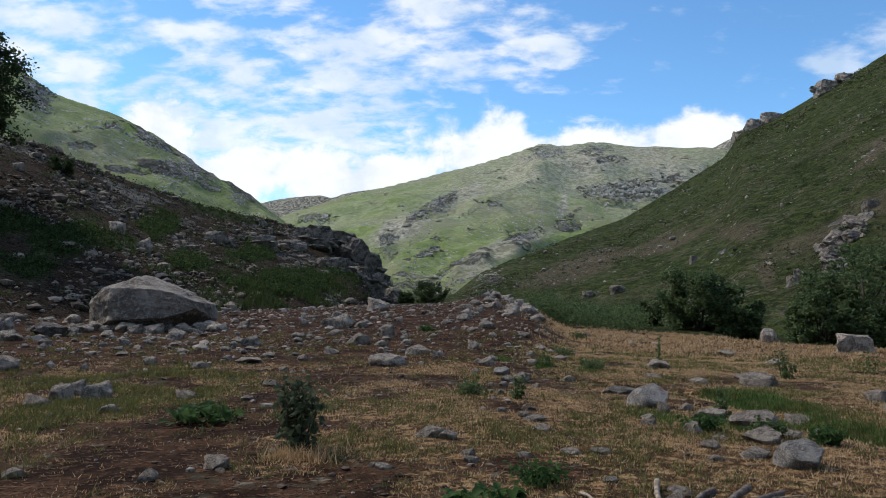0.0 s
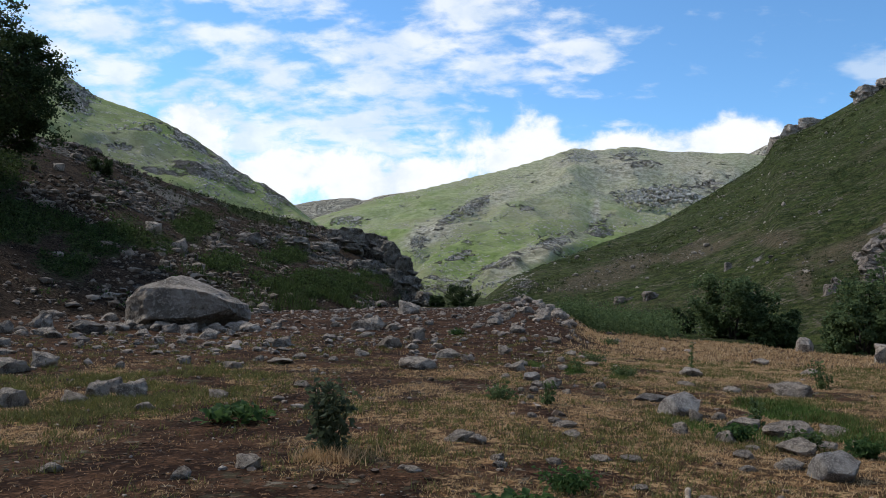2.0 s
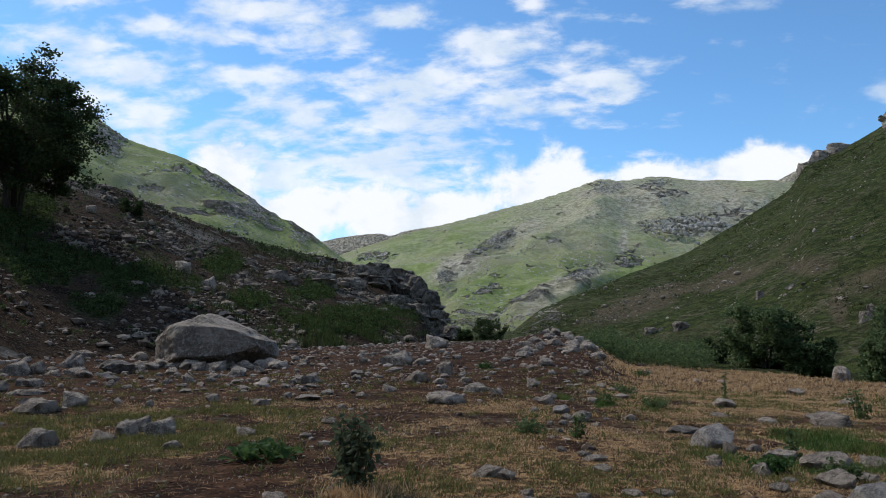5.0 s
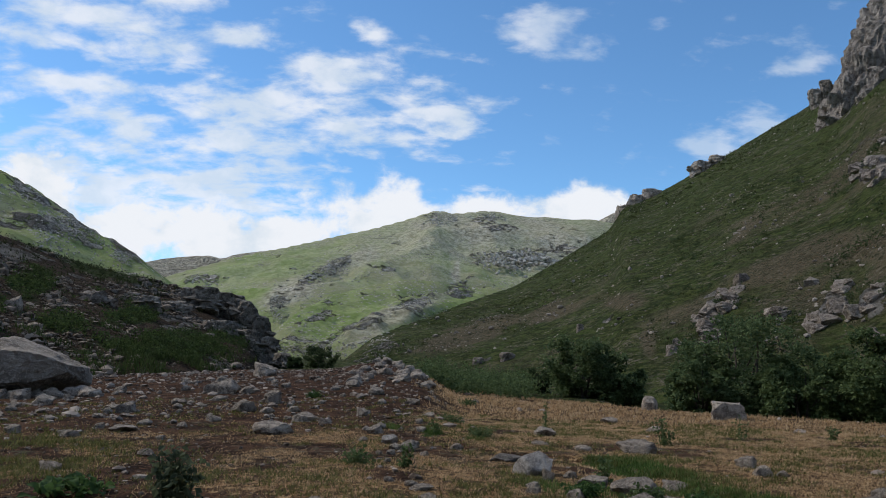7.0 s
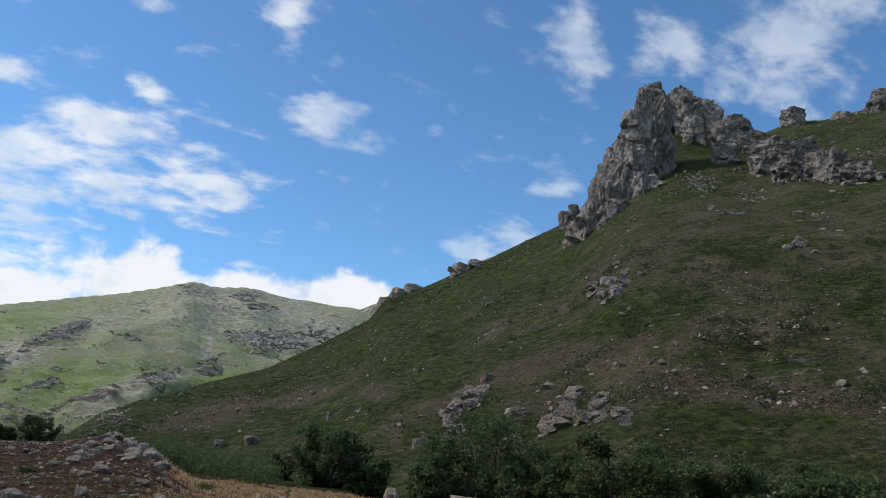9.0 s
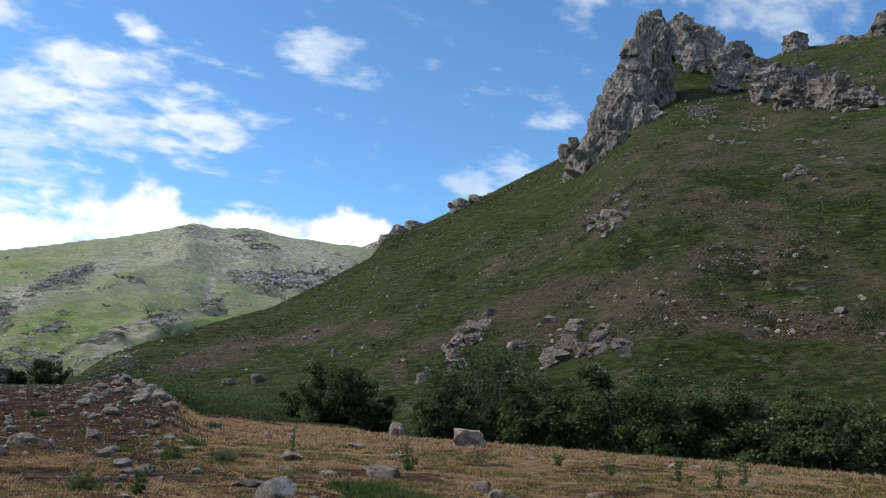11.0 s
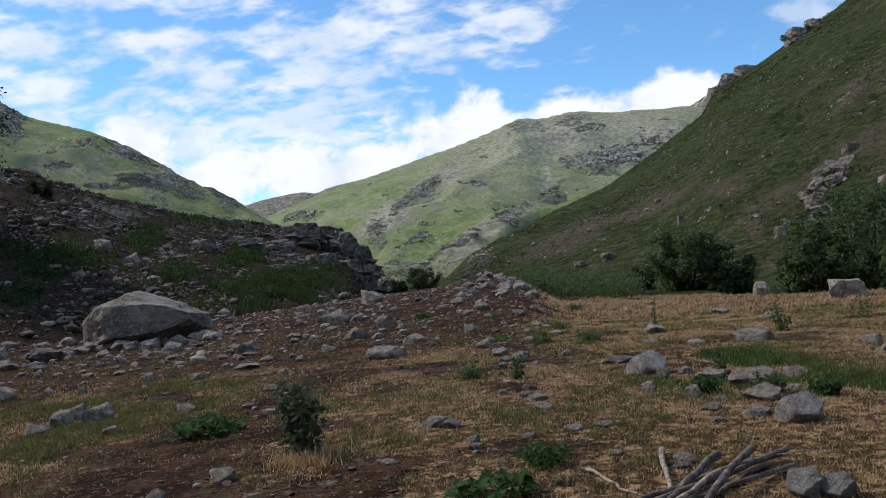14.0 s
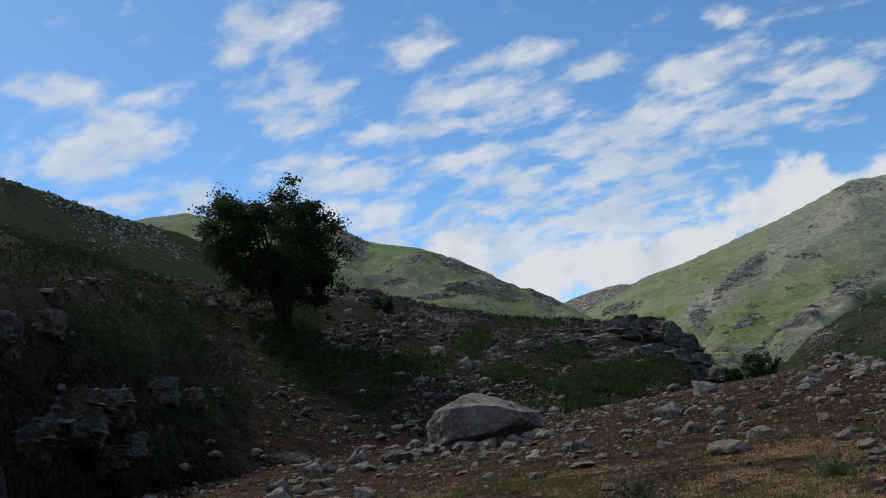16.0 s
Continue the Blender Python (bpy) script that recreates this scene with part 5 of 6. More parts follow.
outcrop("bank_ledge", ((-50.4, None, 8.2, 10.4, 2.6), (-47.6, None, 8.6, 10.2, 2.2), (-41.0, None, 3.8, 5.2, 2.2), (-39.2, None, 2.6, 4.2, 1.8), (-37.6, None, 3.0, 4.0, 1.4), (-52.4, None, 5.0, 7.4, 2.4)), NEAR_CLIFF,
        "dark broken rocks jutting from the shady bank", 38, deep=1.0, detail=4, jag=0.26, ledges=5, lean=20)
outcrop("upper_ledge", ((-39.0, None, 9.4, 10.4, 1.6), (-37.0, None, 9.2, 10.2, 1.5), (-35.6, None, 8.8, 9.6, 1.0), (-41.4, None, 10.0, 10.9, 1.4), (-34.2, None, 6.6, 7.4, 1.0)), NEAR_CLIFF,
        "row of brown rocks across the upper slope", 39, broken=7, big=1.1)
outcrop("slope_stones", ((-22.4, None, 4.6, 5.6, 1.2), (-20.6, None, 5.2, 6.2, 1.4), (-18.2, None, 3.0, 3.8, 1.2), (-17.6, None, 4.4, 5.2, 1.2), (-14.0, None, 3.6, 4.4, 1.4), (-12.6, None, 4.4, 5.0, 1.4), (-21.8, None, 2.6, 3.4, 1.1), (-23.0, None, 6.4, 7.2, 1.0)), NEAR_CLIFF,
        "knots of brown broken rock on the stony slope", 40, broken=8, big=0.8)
outcrop("stream_rocks", ((12.2, None, 0.0, 0.7, 1.2), (17.3, None, 1.9, 2.7, 0.5), (10.2, None, -0.3, 0.3, 0.8), (23.5, None, 0.4, 1.3, 0.7), (24.2, 42, -1.6, -0.5, 0.5)), PALE_CLIFF, "pale rocks at the foot of the hillside", 17, detail=3)
outcrop("far_summit", ((7.1, 868, 9.7, 10.45, 1.5), (8.3, 868, 9.8, 10.2, 1.2)), CLIFF, "grey rocks on the far summit", 18, detail=2, broken=11)
outcrop("far_summit_rocks", ((10.6, 880, 9.6, 10.6, 1.5), (11.3, 880, 9.6, 10.45, 1.3)), CLIFF, "second knot of grey rocks on the far summit", 19, detail=2, broken=11)
outcrop("far_cliff", ((11.4, 412, 6.8, 7.6, 1.8), (12.8, 422, 6.7, 7.8, 2.2), (14.4, 430, 6.8, 7.9, 2.2), (8.9, 378, 4.7, 5.6, 1.4), (16.0, 440, 6.9, 7.9, 1.6)), CLIFF, "dark cliff on the far hillside", 20, detail=2, broken=14)
outcrop("spur_rocks", ((5.4, 0, 3.5, 4.6, 1.8), (4.4, 0, 3.2, 4.0, 1.4), (6.4, 0, 3.8, 4.6, 1.2), (2.9, 0, 2.6, 3.3, 1.4), (1.6, 0, 2.0, 2.6, 1.2), (0.3, 0, 1.2, 1.7, 1.0)), CLIFF, "grey rocks breaking out of the dark spur", 24, detail=2, broken=11)
outcrop("rib_rocks", ((-4.2, 0, 3.2, 4.4, 1.2), (-3.9, 0, 2.4, 3.4, 0.9), (-1.5, 0, 2.6, 3.3, 1.3), (-0.5, 0, 2.8, 3.4, 1.0), (-0.2, 0, 3.8, 4.2, 1.2), (-2.6, 0, 0.6, 1.5, 1.4), (-1.2, 0, 0.3, 0.9, 1.0)), CLIFF, "grey rock ribs above the gully", 25, detail=2, broken=11)
outcrop("hill_ledge", ((-8.8, 0, 5.1, 5.7, 2.0), (0.3, 0, 6.6, 7.2, 1.2), (-0.6, 0, 6.1, 6.7, 1.2), (-1.7, 0, 5.4, 6.0, 1.3), (-2.6, 0, 4.8, 5.4, 1.1), (3.2, 0, 6.4, 6.8, 1.0), (9.4, 0, 5.8, 6.3, 0.9), (15.6, 0, 8.5, 9.0, 1.4), (12.0, 0, 9.2, 9.6, 1.2)), CLIFF, "low grey ledges across the far hill", 26, detail=2, broken=11)
outcrop("green_hill_rocks", ((-27.3, 270, 11.2, 12.8, 1.9), (-23.6, 250, 9.8, 11.0, 1.8), (-21.4, 250, 9.6, 10.8, 1.6), (-18.9, 222, 7.0, 8.3, 1.9), (-17.6, 238, 7.7, 8.9, 1.5), (-14.5, 226, 6.1, 7.2, 1.3), (-20.2, 256, 9.6, 10.8, 1.3)), CLIFF,
        "dark rock bands on the green hillside", 27, detail=2, broken=14)
outcrop("shoulder_rocks", ((-49.5, 141, 17.2, 18.8, 2.2), (-47.2, 144, 16.6, 17.9, 2.0), (-45.0, 149, 15.8, 17.0, 1.8), (-42.8, 155, 15.0, 16.1, 1.8), (-40.6, 160, 14.3, 15.3, 1.6)), CLIFF, "dark rocky rim of the near shoulder", 28, detail=2, broken=14)
outcrop("shoulder_band", ((-45.0, 139, 14.2, 15.3, 1.8), (-43.1, 145, 14.0, 15.0, 1.9), (-41.3, 151, 13.6, 14.6, 1.6), (-39.5, 155, 13.0, 13.9, 1.4)), CLIFF, "band of dark rocks across the shoulder", 29, detail=2, broken=14)
outcrop("left_crest", ((-29.4, 308, 13.2, 14.9, 1.7), (-27.6, 300, 12.0, 14.2, 1.8), (-26.4, 296, 11.6, 13.1, 1.3)), CLIFF, "dark rocks on the crest of the green hill", 21, detail=2, broken=14)
outcrop("left_crest_rocks", ((-20.6, 276, 9.6, 11.1, 1.3), (-19.4, 272, 9.0, 10.5, 1.2), (-17.8, 268, 8.0, 9.3, 1.2), (-16.2, 264, 7.2, 8.4, 1.1), (-14.2, 260, 6.0, 7.1, 1.0)), CLIFF,
        "row of dark rocks down the hill's edge", 22, detail=2, broken=14)
outcrop("gully_rocks", ((-3.2, 125, -0.2, 1.3, 1.3), (-2.2, 122, -0.4, 0.7, 1.2), (0.4, 128, -0.2, 0.9, 1.2), (1.4, 132, 0.3, 1.3, 1.0), (-0.5, 150, 0.2, 1.4, 2.2), (1.8, 150, 0.6, 1.6, 2.0), (3.2, 160, 1.0, 2.0, 1.8)), CLIFF, "grey rocks in the gully below the far hill", 23, detail=2, broken=11)


# ---- trees and bushes ----
def leafy(name, seed, tall, wide, stems, low, lobes, per_lobe, leaves, leaf, mat, label, category, group="", slant=(0, 0)):
    """Stems, limbs and a crown of lobes, each of several clumps; stands on the origin of its Empty."""
    rng = np.random.default_rng(seed)
    root = new(name)
    centres, spreads, limbs = [], [], []
    hubs = []
    for i in range(lobes):
        a, u = i * 2.4 + rng.uniform(0, 0.8), rng.uniform(0.25, 1)
        h = low + (1 - low) * (0.08 + 0.80 * (i + 0.5) / lobes)
        rim = math.sin(math.pi * min(max((h - low * 0.6) / (1.12 - low * 0.6), 0.2), 0.98)) ** 0.7
        d = wide * 0.40 * rim * (0.35 + 0.65 * math.sqrt(u))
        hubs.append(np.array([math.cos(a) * d + slant[0] * (0.55 - h), math.sin(a) * d + slant[1] * (0.55 - h), h * tall]))
    for hub in hubs:
        size = wide * rng.uniform(0.12, 0.18)
        for _ in range(per_lobe):
            q = rng.normal(0, 1, 3)
            q = q / np.linalg.norm(q) * size * rng.uniform(0.5, 1.15)
            q[2] *= 0.85
            c = hub + q
            c[2] = min(max(c[2], low * tall * 0.9), tall * 1.0)
            centres.append(c)
            spreads.append(size * rng.uniform(0.17, 0.28))
    centres, spreads = np.array(centres), np.array(spreads)
    lines = []
    for t in range(stems):
        a = 6.283 * t / stems + rng.uniform(0, 0.8)
        foot = np.array([math.cos(a), math.sin(a), 0]) * 0.035 * wide * (stems > 1)
        tip = np.array([math.cos(a) * wide * 0.16, math.sin(a) * wide * 0.16, tall * rng.uniform(0.72, 0.86)])
        pts = [foot + (tip - foot) * np.array([s ** 1.4, s ** 1.4, s]) + rng.normal(0, 0.01 * tall, 3) * (0 < s < 1) for s in (0, 0.2, 0.4, 0.6, 0.8, 1)]
        pts[0][2] = -0.25
        r0 = tall * 0.017
        part("trunk", joined_tubes("trunk", [(pts, [r0 * 1.3, r0, r0 * 0.8, r0 * 0.6, r0 * 0.4, r0 * 0.15])], BARK, 8), root)
        lines.append(pts)
    for i, hub in enumerate(hubs):
        pts = lines[i % stems]
        k = min(max(hub[2] / tall * 0.72, 0.1), 0.78) * 5
        a, c = np.array(pts[int(k)]), np.array(pts[min(int(k) + 1, 5)])
        start = a + (c - a) * (k - int(k))
        r0 = tall * 0.0075
        limbs = [([start, (start + hub) / 2 - np.array([0, 0, 0.02 * tall]), hub], [r0, r0 * 0.7, r0 * 0.35])]
        for c in centres[i * per_lobe:(i + 1) * per_lobe:2]:
            limbs.append(([hub, (hub + c) / 2 + rng.normal(0, 0.02 * wide, 3), c], [r0 * 0.35, r0 * 0.25, r0 * 0.1]))
        part("limb", joined_tubes("limb", limbs, BARK, 5), root)
    part("crown", leaf_cloud("crown", centres, spreads, leaves, leaf, mat, rng, 0.2), root)
    return tagged(root, label, category, group)


tree = leafy("tree", 4, 9.0, 9.2, 4, 0.17, 32, 9, 48000, 0.18, LEAF_DARK, "dark leafy tree with several stems on the stony slope", "tree", slant=(1.9, 1.2))
stand(tree, -32.7, 51.5)
BUSHES = ((17.7, 46, 3.5, 4.6), (20.3, 45, 2.0, 2.6), (25.4, 38, 3.0, 3.4), (28.0, 40, 6.2, 6.6), (31.8, 38, 3.8, 4.8), (34.6, 39, 4.4, 5.2), (37.6, 37, 5.3, 5.6), (40.8, 36, 4.2, 5.0),
          (43.8, 36, 4.6, 4.8), (47.2, 35, 4.2, 4.8), (50.8, 34, 3.8, 4.6))
for i, (b, r, tall, wide) in enumerate(BUSHES):
    willow = leafy("willow_bush", 60 + i, tall, wide, 5, 0.0, 16, 10, 13500, 0.17, (LEAF_BUSH, LEAF_WILLOW)[i in (4, 5, 6, 7, 9)],
                   "dense dark green bush at the foot of the hillside", "bush", "bushes along the stream")
    stand(willow, b, r, 40 * i, 0.1)
for i, (b, r, tall, wide) in enumerate(((-0.9, 59, 1.7, 2.8), (-2.6, 60, 0.9, 1.2), (-25.6, 62, 1.2, 2.0), (14.6, 50, 1.6, 2.0))):
    stand(leafy("shrub", 90 + i, tall, wide, 4, 0.0, 10, 8, 4200, 0.12, LEAF_DARK, "low dark green shrub among the rocks", "shrub", "shrubs"), b, r, 0, 0.1)


# weed leaves near black: the slope's shade is put into their colour
SHADE_LEAF = leaf_material("shaded_weed_leaves", (0.014, 0.025, 0.009), (0.050, 0.072, 0.027))
# low scrub, weeds and grass, which nobody could count
def clump_field(name, x, y, z, tall, per, leaf, rng, mat, label, category):
    n = len(x)
    centres = np.stack([x, y, z + tall * 0.45], 1)
    return tagged(new(name, leaf_cloud(name, centres, tall * 0.42, n * per, leaf, mat, rng, -0.25)), label, category, kind="stuff")


rng, b, r, x, y, z, which, kinds = scatter(6500, 41, -57, -2, 17, 84)
on = (which == LAYERS.index("left_slope") + 1) & (rng.uniform(0, 1, len(r)) < kinds[1] ** 1.5)
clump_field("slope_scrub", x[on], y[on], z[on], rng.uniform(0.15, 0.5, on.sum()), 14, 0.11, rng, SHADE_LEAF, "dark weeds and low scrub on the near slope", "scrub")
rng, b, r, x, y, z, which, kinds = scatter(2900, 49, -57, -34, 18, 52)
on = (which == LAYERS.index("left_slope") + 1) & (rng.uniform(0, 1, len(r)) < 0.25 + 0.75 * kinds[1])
clump_field("bank_weeds", x[on], y[on], z[on], rng.uniform(0.25, 0.7, on.sum()), 18, 0.10, rng, SHADE_LEAF, "weeds covering the bank, darkened as if in shade", "weeds")
rng, b, r, x, y, z, which, kinds = scatter(9000, 54, -34, -4, 30, 62)
on = (which == LAYERS.index("left_slope") + 1) & (rng.uniform(0, 1, len(r)) < 0.75 * step(0.45, 0.85, kinds[1]) + 0.10 * step(0.0, 0.3, fbm(x, y, 2.0, 3, 87)))
clump_field("slope_weeds", x[on], y[on], z[on], rng.uniform(0.15, 0.45, on.sum()), 15, 0.13, rng, leaf_material("nettle_leaves", (0.034, 0.060, 0.018), (0.105, 0.150, 0.052)), "broad-leaved green weeds in patches on the near slope", "weeds")
rng, b, r, x, y, z, which, kinds = scatter(3600, 52, 0, 56, 46, 180)
on = (which == LAYERS.index("right_hill") + 1) & (kinds[0] < 0.5) & (rng.uniform(0, 1, len(r)) < step(-0.1, 0.5, fbm(x, y, 6.0, 3, 82)))
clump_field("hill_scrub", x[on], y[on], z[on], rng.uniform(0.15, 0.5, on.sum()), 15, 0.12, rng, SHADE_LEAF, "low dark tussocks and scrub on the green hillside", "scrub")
rng, b, r, x, y, z, which, kinds = scatter(330, 53, 24, 56, 50, 125)
on = (which == LAYERS.index("right_hill") + 1) & (rng.uniform(0, 1, len(r)) < step(-0.2, 0.4, fbm(x, y, 14.0, 3, 84)))
cx, cy = np.repeat(x[on], 9) + rng.normal(0, 0.7, 9 * on.sum()), np.repeat(y[on], 9) + rng.normal(0, 0.7, 9 * on.sum())
cz = surface(np.degrees(np.arctan2(cx, cy)), np.hypot(cx, cy))[0]
clump_field("hill_bushes", cx, cy, cz, rng.uniform(0.3, 0.6, len(cx)), 16, 0.16, rng, LEAF_DARK, "low dark cushions of shrub on the brown hillside", "scrub")
rng, b, r, x, y, z, which, kinds = scatter(420, 43, 6.6, 14, 40, 56)
clump_field("stream_scrub", x, y, z, rng.uniform(0.5, 1.3, len(x)), 34, 0.15, rng, LEAF_WILLOW, "green scrub along the stream", "scrub")
def blade_field(name, x, y, z, tall, per, rng, mat, label, lean=0.5, spread=0.045):
    """Tufts of single pointed blades."""
    n = len(x) * per
    p = np.repeat(np.stack([x, y, z], 1), per, 0)
    h = np.repeat(tall, per) * rng.uniform(0.5, 1.25, n)
    p[:, :2] += rng.normal(0, spread, (n, 2))
    a = rng.uniform(0, 6.283, n)
    out = np.stack([np.cos(a), np.sin(a), np.zeros(n)], 1)
    side = np.stack([-np.sin(a), np.cos(a), np.zeros(n)], 1) * (0.0028 + 0.00045 * np.hypot(p[:, 0], p[:, 1]))[:, None]
    tip = p + out * (h * lean * rng.uniform(0.2, 1.6, n))[:, None] + np.array([0, 0, 1]) * h[:, None]
    verts = np.stack([p - side - [0, 0, 0.01], p + side - [0, 0, 0.01], tip], 1).reshape(-1, 3)
    return tagged(new(name, mesh_from(name, verts, np.arange(n * 3).reshape(n, 3), mat)), label, "grass", kind="stuff")


# shaded copy of the grass, its colour darkened for the near slope
SHADE_GRASS = leaf_material("shaded_grass", (0.015, 0.024, 0.008), (0.052, 0.066, 0.024), 0.4)
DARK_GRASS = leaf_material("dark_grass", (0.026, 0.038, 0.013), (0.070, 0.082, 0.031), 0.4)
rng, b, r, x, y, z, which, kinds = scatter(26000, 44, -1, 56, 45, 200)
lump = step(-0.35, 0.35, fbm(x, y, 5.0, 3, 79))
on = (which == LAYERS.index("right_hill") + 1) & (kinds[0] < 0.5) & (rng.uniform(0, 1, len(r)) < (0.2 + 0.7 * kinds[1]) * lump)
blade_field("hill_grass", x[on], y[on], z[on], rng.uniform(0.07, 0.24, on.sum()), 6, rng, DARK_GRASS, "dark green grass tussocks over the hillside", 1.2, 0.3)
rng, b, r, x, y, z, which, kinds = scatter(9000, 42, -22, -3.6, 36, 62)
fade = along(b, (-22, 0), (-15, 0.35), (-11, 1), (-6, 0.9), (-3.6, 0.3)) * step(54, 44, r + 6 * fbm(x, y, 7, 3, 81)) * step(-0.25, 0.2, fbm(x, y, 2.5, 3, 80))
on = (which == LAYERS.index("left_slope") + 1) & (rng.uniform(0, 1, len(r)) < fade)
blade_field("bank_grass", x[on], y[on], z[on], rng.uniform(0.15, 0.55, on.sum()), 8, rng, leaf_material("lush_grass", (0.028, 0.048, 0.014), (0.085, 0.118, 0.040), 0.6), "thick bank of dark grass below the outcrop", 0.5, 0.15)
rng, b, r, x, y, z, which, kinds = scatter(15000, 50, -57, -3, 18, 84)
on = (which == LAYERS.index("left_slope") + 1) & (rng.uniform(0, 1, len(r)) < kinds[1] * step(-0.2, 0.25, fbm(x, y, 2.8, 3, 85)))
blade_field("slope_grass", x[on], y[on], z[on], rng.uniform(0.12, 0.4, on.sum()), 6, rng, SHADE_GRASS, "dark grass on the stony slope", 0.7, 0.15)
rng, b, r, x, y, z, which, kinds = scatter(150000, 45, -50, 54, 4.6, 25)
lump = 0.45 + 0.55 * step(-0.3, 0.5, fbm(x, y, 1.1, 3, 77))
on = (which == 0) & (rng.uniform(0, 1, len(r)) < (kinds[3] * 0.9 + 0.025) * lump)
blade_field("dry_grass", x[on], y[on], z[on], rng.uniform(0.010, 0.038, on.sum()), 5, rng, STRAW, "short dry straw-coloured grass", 1.5, 0.06)
rng, b, r, x, y, z, which, kinds = scatter(16000, 46, 5, 54, 24, 44)
on = (which == 0) & (rng.uniform(0, 1, len(r)) < kinds[3] * 0.8)
blade_field("meadow_straw", x[on], y[on], z[on], rng.uniform(0.05, 0.13, on.sum()), 4, rng, STRAW, "dry straw meadow", 0.8)
rng, b, r, x, y, z, which, kinds = scatter(105000, 47, -50, 54, 4.6, 26)
lump = step(-0.1, 0.4, fbm(x, y, 0.9, 3, 78) + 0.15)
on = (which == 0) & (rng.uniform(0, 1, len(r)) < (kinds[1] * 1.0 + 0.22 * kinds[3] + 0.04) * lump)
GRASS = leaf_material("green_grass", (0.080, 0.088, 0.024), (0.225, 0.215, 0.080), 5)
blade_field("green_grass", x[on], y[on], z[on], rng.uniform(0.025, 0.085, on.sum()) * along(b[on], (-50, 1.5), (-14, 1.3), (0, 1.0), (54, 1.0)), 9, rng, GRASS, "olive green grass in tufts between straw and earth", 1.1, 0.06)


rng, b, r, x, y, z, which, kinds = scatter(34000, 51, 4, 50, 6.5, 20)
on = (which == 0) & (kinds[1] > 0.5) & (rng.uniform(0, 1, len(r)) < kinds[1])
blade_field("stream_grass", x[on], y[on], z[on], rng.uniform(0.03, 0.09, on.sum()), 7, rng, leaf_material("fresh_grass", (0.055, 0.100, 0.022), (0.135, 0.205, 0.056), 5), "fresh green grass along the trickle", 0.7)


# ---- plants by themselves ----
def big_leaf(name, length, wide, mat, arch=0.35, wave=0.06):
    """A broad, arched leaf with a folded midrib and a wavy edge; grows along +x."""
    verts, faces, n = [], [], 7
    for i in range(n):
        s = i / (n - 1)
        w = wide * math.sin(math.pi * min(s * 0.92 + 0.06, 1)) ** 0.8 * (0.15 if s < 0.12 else 1)
        for j in (-1, -0.5, 0, 0.5, 1):
            ripple = wave * math.sin(9 * s + 3 * j) * abs(j)
            verts.append((length * s, w * j * 0.5, length * arch * math.sin(math.pi * s * 0.75) - 0.3 * length * arch * s * s + 0.25 * wide * abs(j) * 0.5 + ripple * wide))
    for i in range(n - 1):
        for j in range(4):
            k = i * 5 + j
            faces.append((k, k + 1, k + 6, k + 5))
    me = mesh_from(name, verts, faces, mat, True)
    return me


def rosette(name, seed, leaves, size, mat, label):
    rng = random.Random(seed)
    root = new(name)
    kinds = [big_leaf("leaf", size, size * 0.55, mat, arch, 0.07) for arch in (0.12, 0.3, 0.45)]
    for i in range(leaves):
        ob = part("leaf", kinds[rng.randrange(3)], root)
        s = rng.uniform(0.6, 1.1)
        d, a = math.sqrt(rng.uniform(0, 1)) * 1.9 * size, rng.uniform(0, 6.283)
        ob.matrix_basis = pose(d * 1.3 * math.cos(a), d * math.sin(a), 0.85 * size * (1 - (d / (1.9 * size)) ** 2) * rng.uniform(0.3, 1.0) + 0.02, rng.uniform(-40, 40), -rng.uniform(-15, 45), 137.5 * i + rng.uniform(-20, 20)) @ Matrix.Diagonal((s, s, s, 1))
    return tagged(root, label, "plant")


def leafy_stalks(name, seed, stems, tall, wide, leaf, per, mat, label, category="plant", group=""):
    """Upright stalks set with drooping leaves."""
    rng = np.random.default_rng(seed)
    root = new(name)
    for t in range(stems):
        a, d = rng.uniform(0, 6.283), rng.uniform(0, 0.35)
        tip = np.array([math.cos(a) * wide * d * 1.4, math.sin(a) * wide * d * 1.4, tall * rng.uniform(0.7, 1.05)])
        foot = np.array([math.cos(a) * wide * d * 0.5, math.sin(a) * wide * d * 0.5, -0.03])
        pts = [foot + (tip - foot) * s for s in (0, 0.35, 0.7, 1)]
        stem = part("stem", joined_tubes("stem", [(pts, [0.009, 0.008, 0.006, 0.003])], mat, 5), root)
        along_stem = np.array([foot + (tip - foot) * s for s in np.linspace(0.12, 1, 8)])
        part("foliage", leaf_cloud("foliage", along_stem, np.full(8, wide * 0.10), per, leaf, mat, rng, 0.5), stem)
    return tagged(root, label, category, group)


stand(rosette("burdock", 1, 130, 0.17, LEAF_FRESH, "dark green burdock with broad leaves on bare earth"), -16.4, 10.5)
stand(rosette("burdock", 2, 110, 0.125, LEAF_FRESH, "fresh green burdock with broad pointed leaves in short grass"), 3.0, 5.9)
stand(leafy_stalks("low_weed", 21, 14, 0.13, 0.6, 0.05, 34, LEAF_FRESH, "low green weed with small leaves beside the burdock"), 6.4, 6.8)
stand(leafy_stalks("thistle", 22, 12, 0.72, 0.55, 0.085, 46, LEAF_GREY, "bushy dark thistle standing in a tuft of straw"), -10.2, 8.1)
rng = np.random.default_rng(48)
bx, by = polar(-10.4, 7.85)
tx, ty = bx + rng.normal(0, 0.22, 60), by + rng.normal(0, 0.12, 60)
blade_field("straw_tuft", tx, ty, np.array([ground_z(a, c) for a, c in zip(tx, ty)]), rng.uniform(0.07, 0.17, 60), 9, rng, STRAW, "bleached straw tuft round the thistle's foot", 1.0)
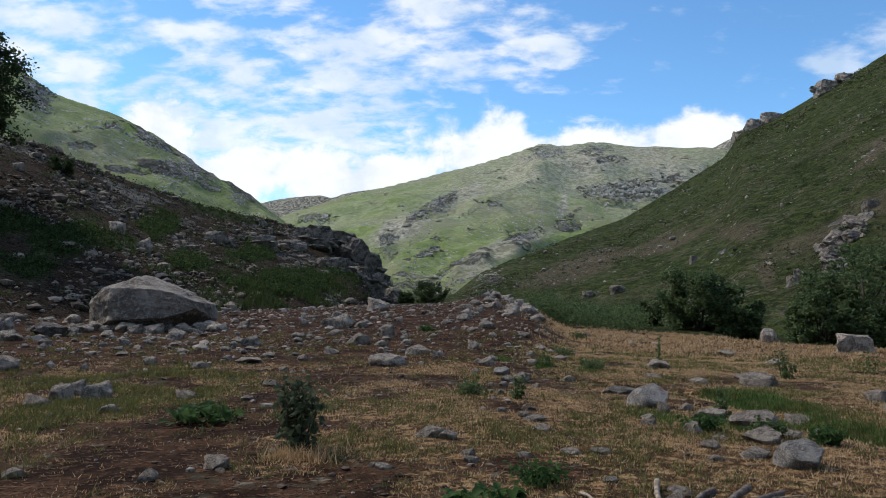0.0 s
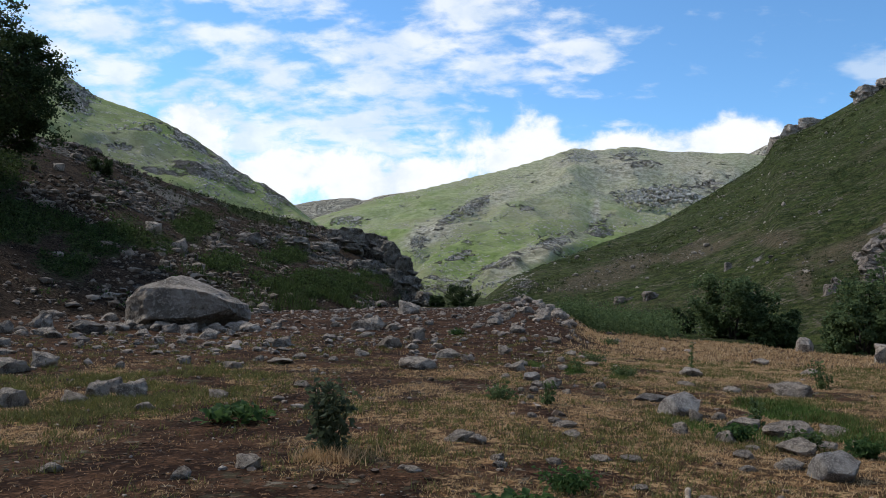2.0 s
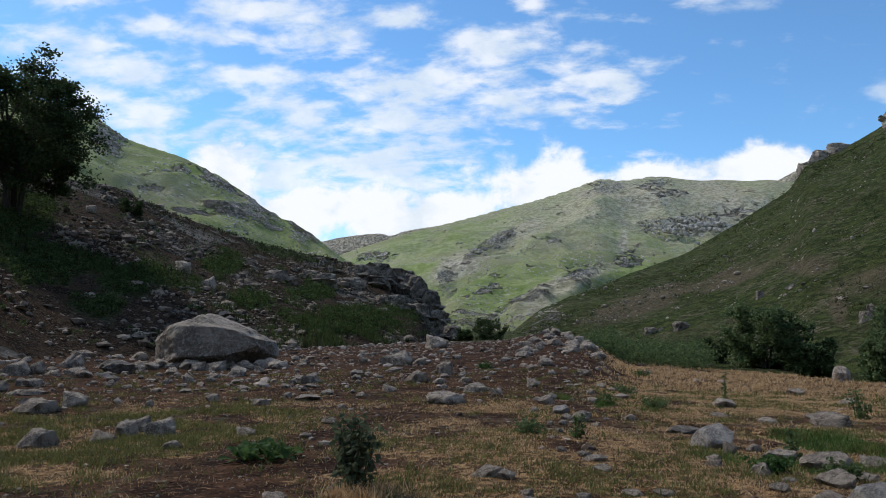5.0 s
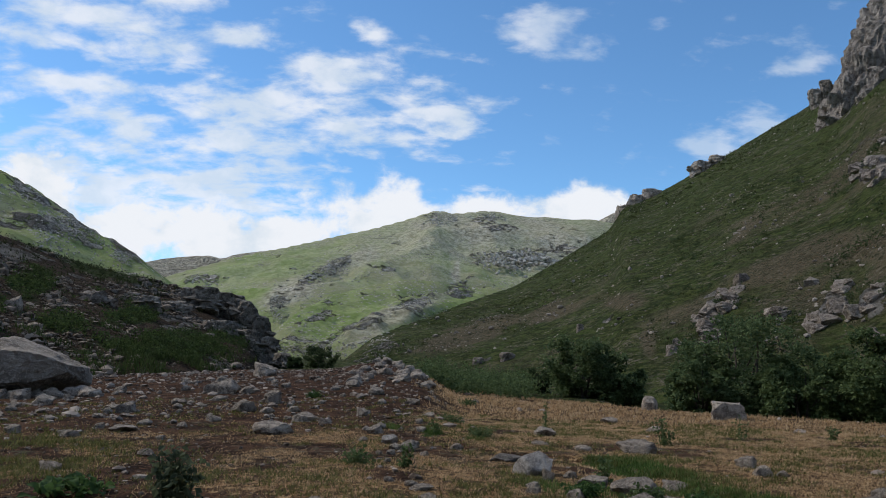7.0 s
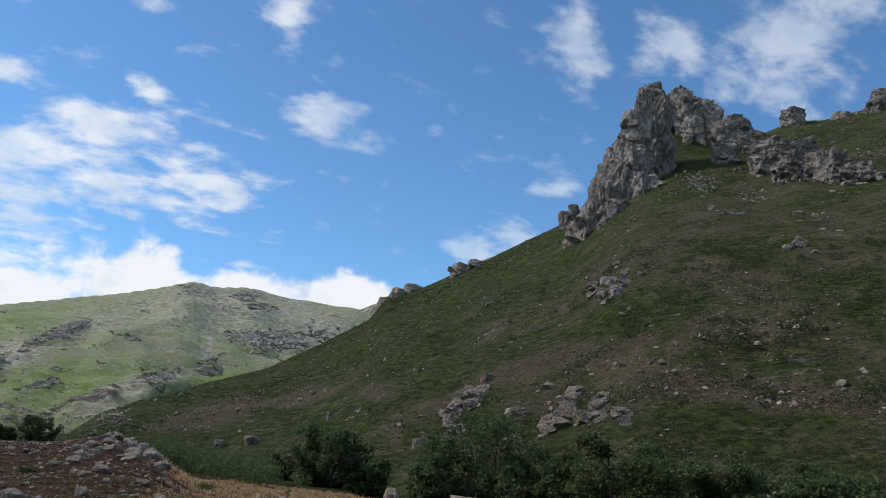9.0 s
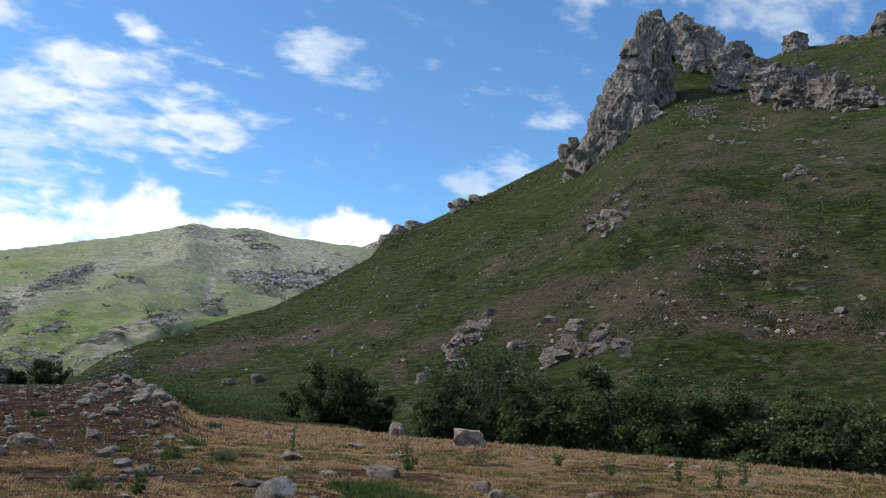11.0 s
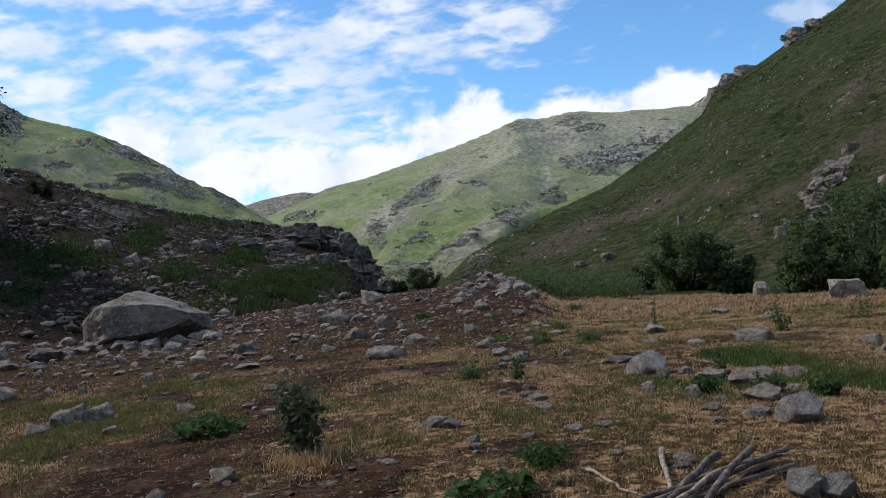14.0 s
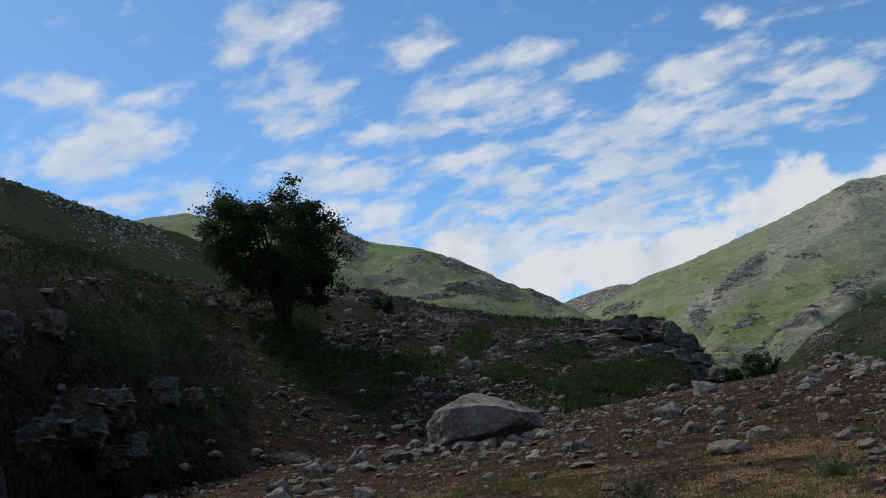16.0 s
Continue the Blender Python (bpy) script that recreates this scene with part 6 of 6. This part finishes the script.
for i, (b, r, tall) in enumerate(((15.0, 21.9, 0.75), (22.9, 17.7, 0.55), (23.2, 17.6, 0.35), (28.0, 20.5, 0.6), (36.8, 19.7, 0.5), (41.3, 19.2, 0.55), (43.9, 18.0, 0.5), (45.4, 20, 0.6), (33.2, 22, 0.35), (7.5, 17.5, 0.3), (19.2, 11.3, 0.4), (5.2, 12.2, 0.35))):
    stand(leafy_stalks("tall_weed", 30 + i, 3 + i % 3, tall, 0.35, 0.07, 22, LEAF_WILLOW, "tall dark weed standing in the straw meadow", "weed", "tall weeds"), b, r)
for i, (b, r, wide) in enumerate(((8.4, 21.5, 1.0), (9.6, 30, 0.8), (1.9, 12.6, 0.8), (17.8, 9.9, 0.5), (21.9, 9.8, 0.45), (-1.2, 25, 0.6), (10.4, 17.5, 0.7), (25.4, 9.6, 0.4))):
    stand(leafy_stalks("green_weed", 50 + i, 14, 0.17, wide, 0.055, 30, LEAF_FRESH if i % 2 else LEAF_WILLOW, "low green weed patch between stones", "weed", "weed patches"), b, r)


# ---- cut branches on the ground ----
def stick_material(name, dark, light):
    k = Nodes(name)
    m = k.node("ShaderNodeMapping")
    m.inputs["Scale"].default_value = (9, 9, 9)
    k.link(k.coord, m.inputs["Vector"])
    a = k.noise(1.5, 6, 0.6, m.outputs[0])
    return k.done(k.mix(k.ramp(k.noise(30, 5, 0.6), 0.54, 0.68, 0, 0.55), k.mix(k.ramp(a, 0.34, 0.66), dark, light), tuple(c * 0.4 for c in dark)), 0.9, k.bump(k.noise(40, 6, 0.7), 1.0, 0.02))


STICK_GREY, STICK_PALE = stick_material("grey_bark", (0.105, 0.080, 0.066), (0.275, 0.222, 0.185)), stick_material("peeled_wood", (0.22, 0.165, 0.12), (0.56, 0.47, 0.37))
CUT_WOOD = stick_material("cut_wood", (0.45, 0.34, 0.2), (0.6, 0.48, 0.3))


def branch(a, c, thick, lift_a, lift_c, seed, mat, label):
    """A crooked cut branch from one place (bearing, distance) to another, at heights above the ground."""
    rng = random.Random(seed)
    (x0, y0), (x1, y1) = polar(*a), polar(*c)
    p0, p1 = Vector((x0, y0, ground_z(x0, y0) + lift_a)), Vector((x1, y1, ground_z(x1, y1) + lift_c))
    d = p1 - p0
    pts = [Vector((d.x * s, d.y * s, d.z * s)) + Vector((rng.gauss(0, 0.018), rng.gauss(0, 0.018), abs(rng.gauss(0, 0.008)))) * (0 < s < 1) for s in (0, 0.17, 0.34, 0.5, 0.67, 0.84, 1)]
    rad = [thick * f * rng.uniform(0.9, 1.1) for f in (1.0, 0.95, 0.9, 0.86, 0.8, 0.74, 0.66)]
    verts, faces = tube(pts, rad, 9)
    bm = bmesh.new()
    vs = [bm.verts.new(v) for v in verts]
    for f in faces:
        bm.faces.new([vs[i] for i in f]).smooth = True
    me = bpy.data.meshes.new("branch")
    bm.to_mesh(me)
    bm.free()
    me.materials.append(mat)
    ob = new("branch", me)
    ob.location = p0
    for end, near, r0 in ((pts[0], pts[1], rad[0]), (pts[-1], pts[-2], rad[-1])):
        out = (end - near).normalized()
        v2, _ = tube([end - out * 0.004, end + out * 0.004], [r0 * 1.0, r0 * 0.93], 9)
        cap = part("cut_end", mesh_from("cut_end", [tuple(v) for v in v2] + [tuple(end + out * 0.004)], [(9 + i, 9 + (i + 1) % 9, 18) for i in range(9)], CUT_WOOD), ob, "pale sawn wood")
        cap.visible_shadow = True
    return tagged(ob, label, "branch", "cut branches")


branch((14.76, 6.84), (15.1, 5.7), 0.024, 0.06, 0.03, 1, STICK_PALE, "pale peeled branch lying on the ground")
branch((9.6, 6.42), (12.9, 5.75), 0.014, 0.02, 0.02, 2, STICK_PALE, "thin crooked pale branch on short grass")
# far end, near end (bearing, distance), thickness, heights of the ends
for i, (a, c, thick, la, lc) in enumerate((((18.41, 6.54), (13.6, 5.15), 0.023, 0.10, 0.05), ((22.65, 6.70), (11.4, 5.35), 0.024, 0.08, 0.04), ((20.58, 6.24), (16.3, 4.95), 0.028, 0.20, 0.12),
                                           ((22.27, 6.69), (12.4, 5.2), 0.022, 0.05, 0.08), ((21.69, 6.48), (13.9, 5.25), 0.022, 0.03, 0.03), ((22.98, 6.42), (15.2, 5.4), 0.020, 0.03, 0.03),
                                           ((18.50, 6.62), (16.6, 5.9), 0.020, 0.07, 0.05), ((18.38, 6.05), (14.2, 5.15), 0.021, 0.09, 0.06), ((22.9, 6.34), (19.6, 5.9), 0.008, 0.03, 0.03), ((24.0, 6.62), (21.0, 6.5), 0.006, 0.09, 0.06))):
    branch(a, c, thick, la, lc, 10 + i, STICK_PALE if i in (7, 9) else STICK_GREY, "grey cut branch in a loose heap on the grass")
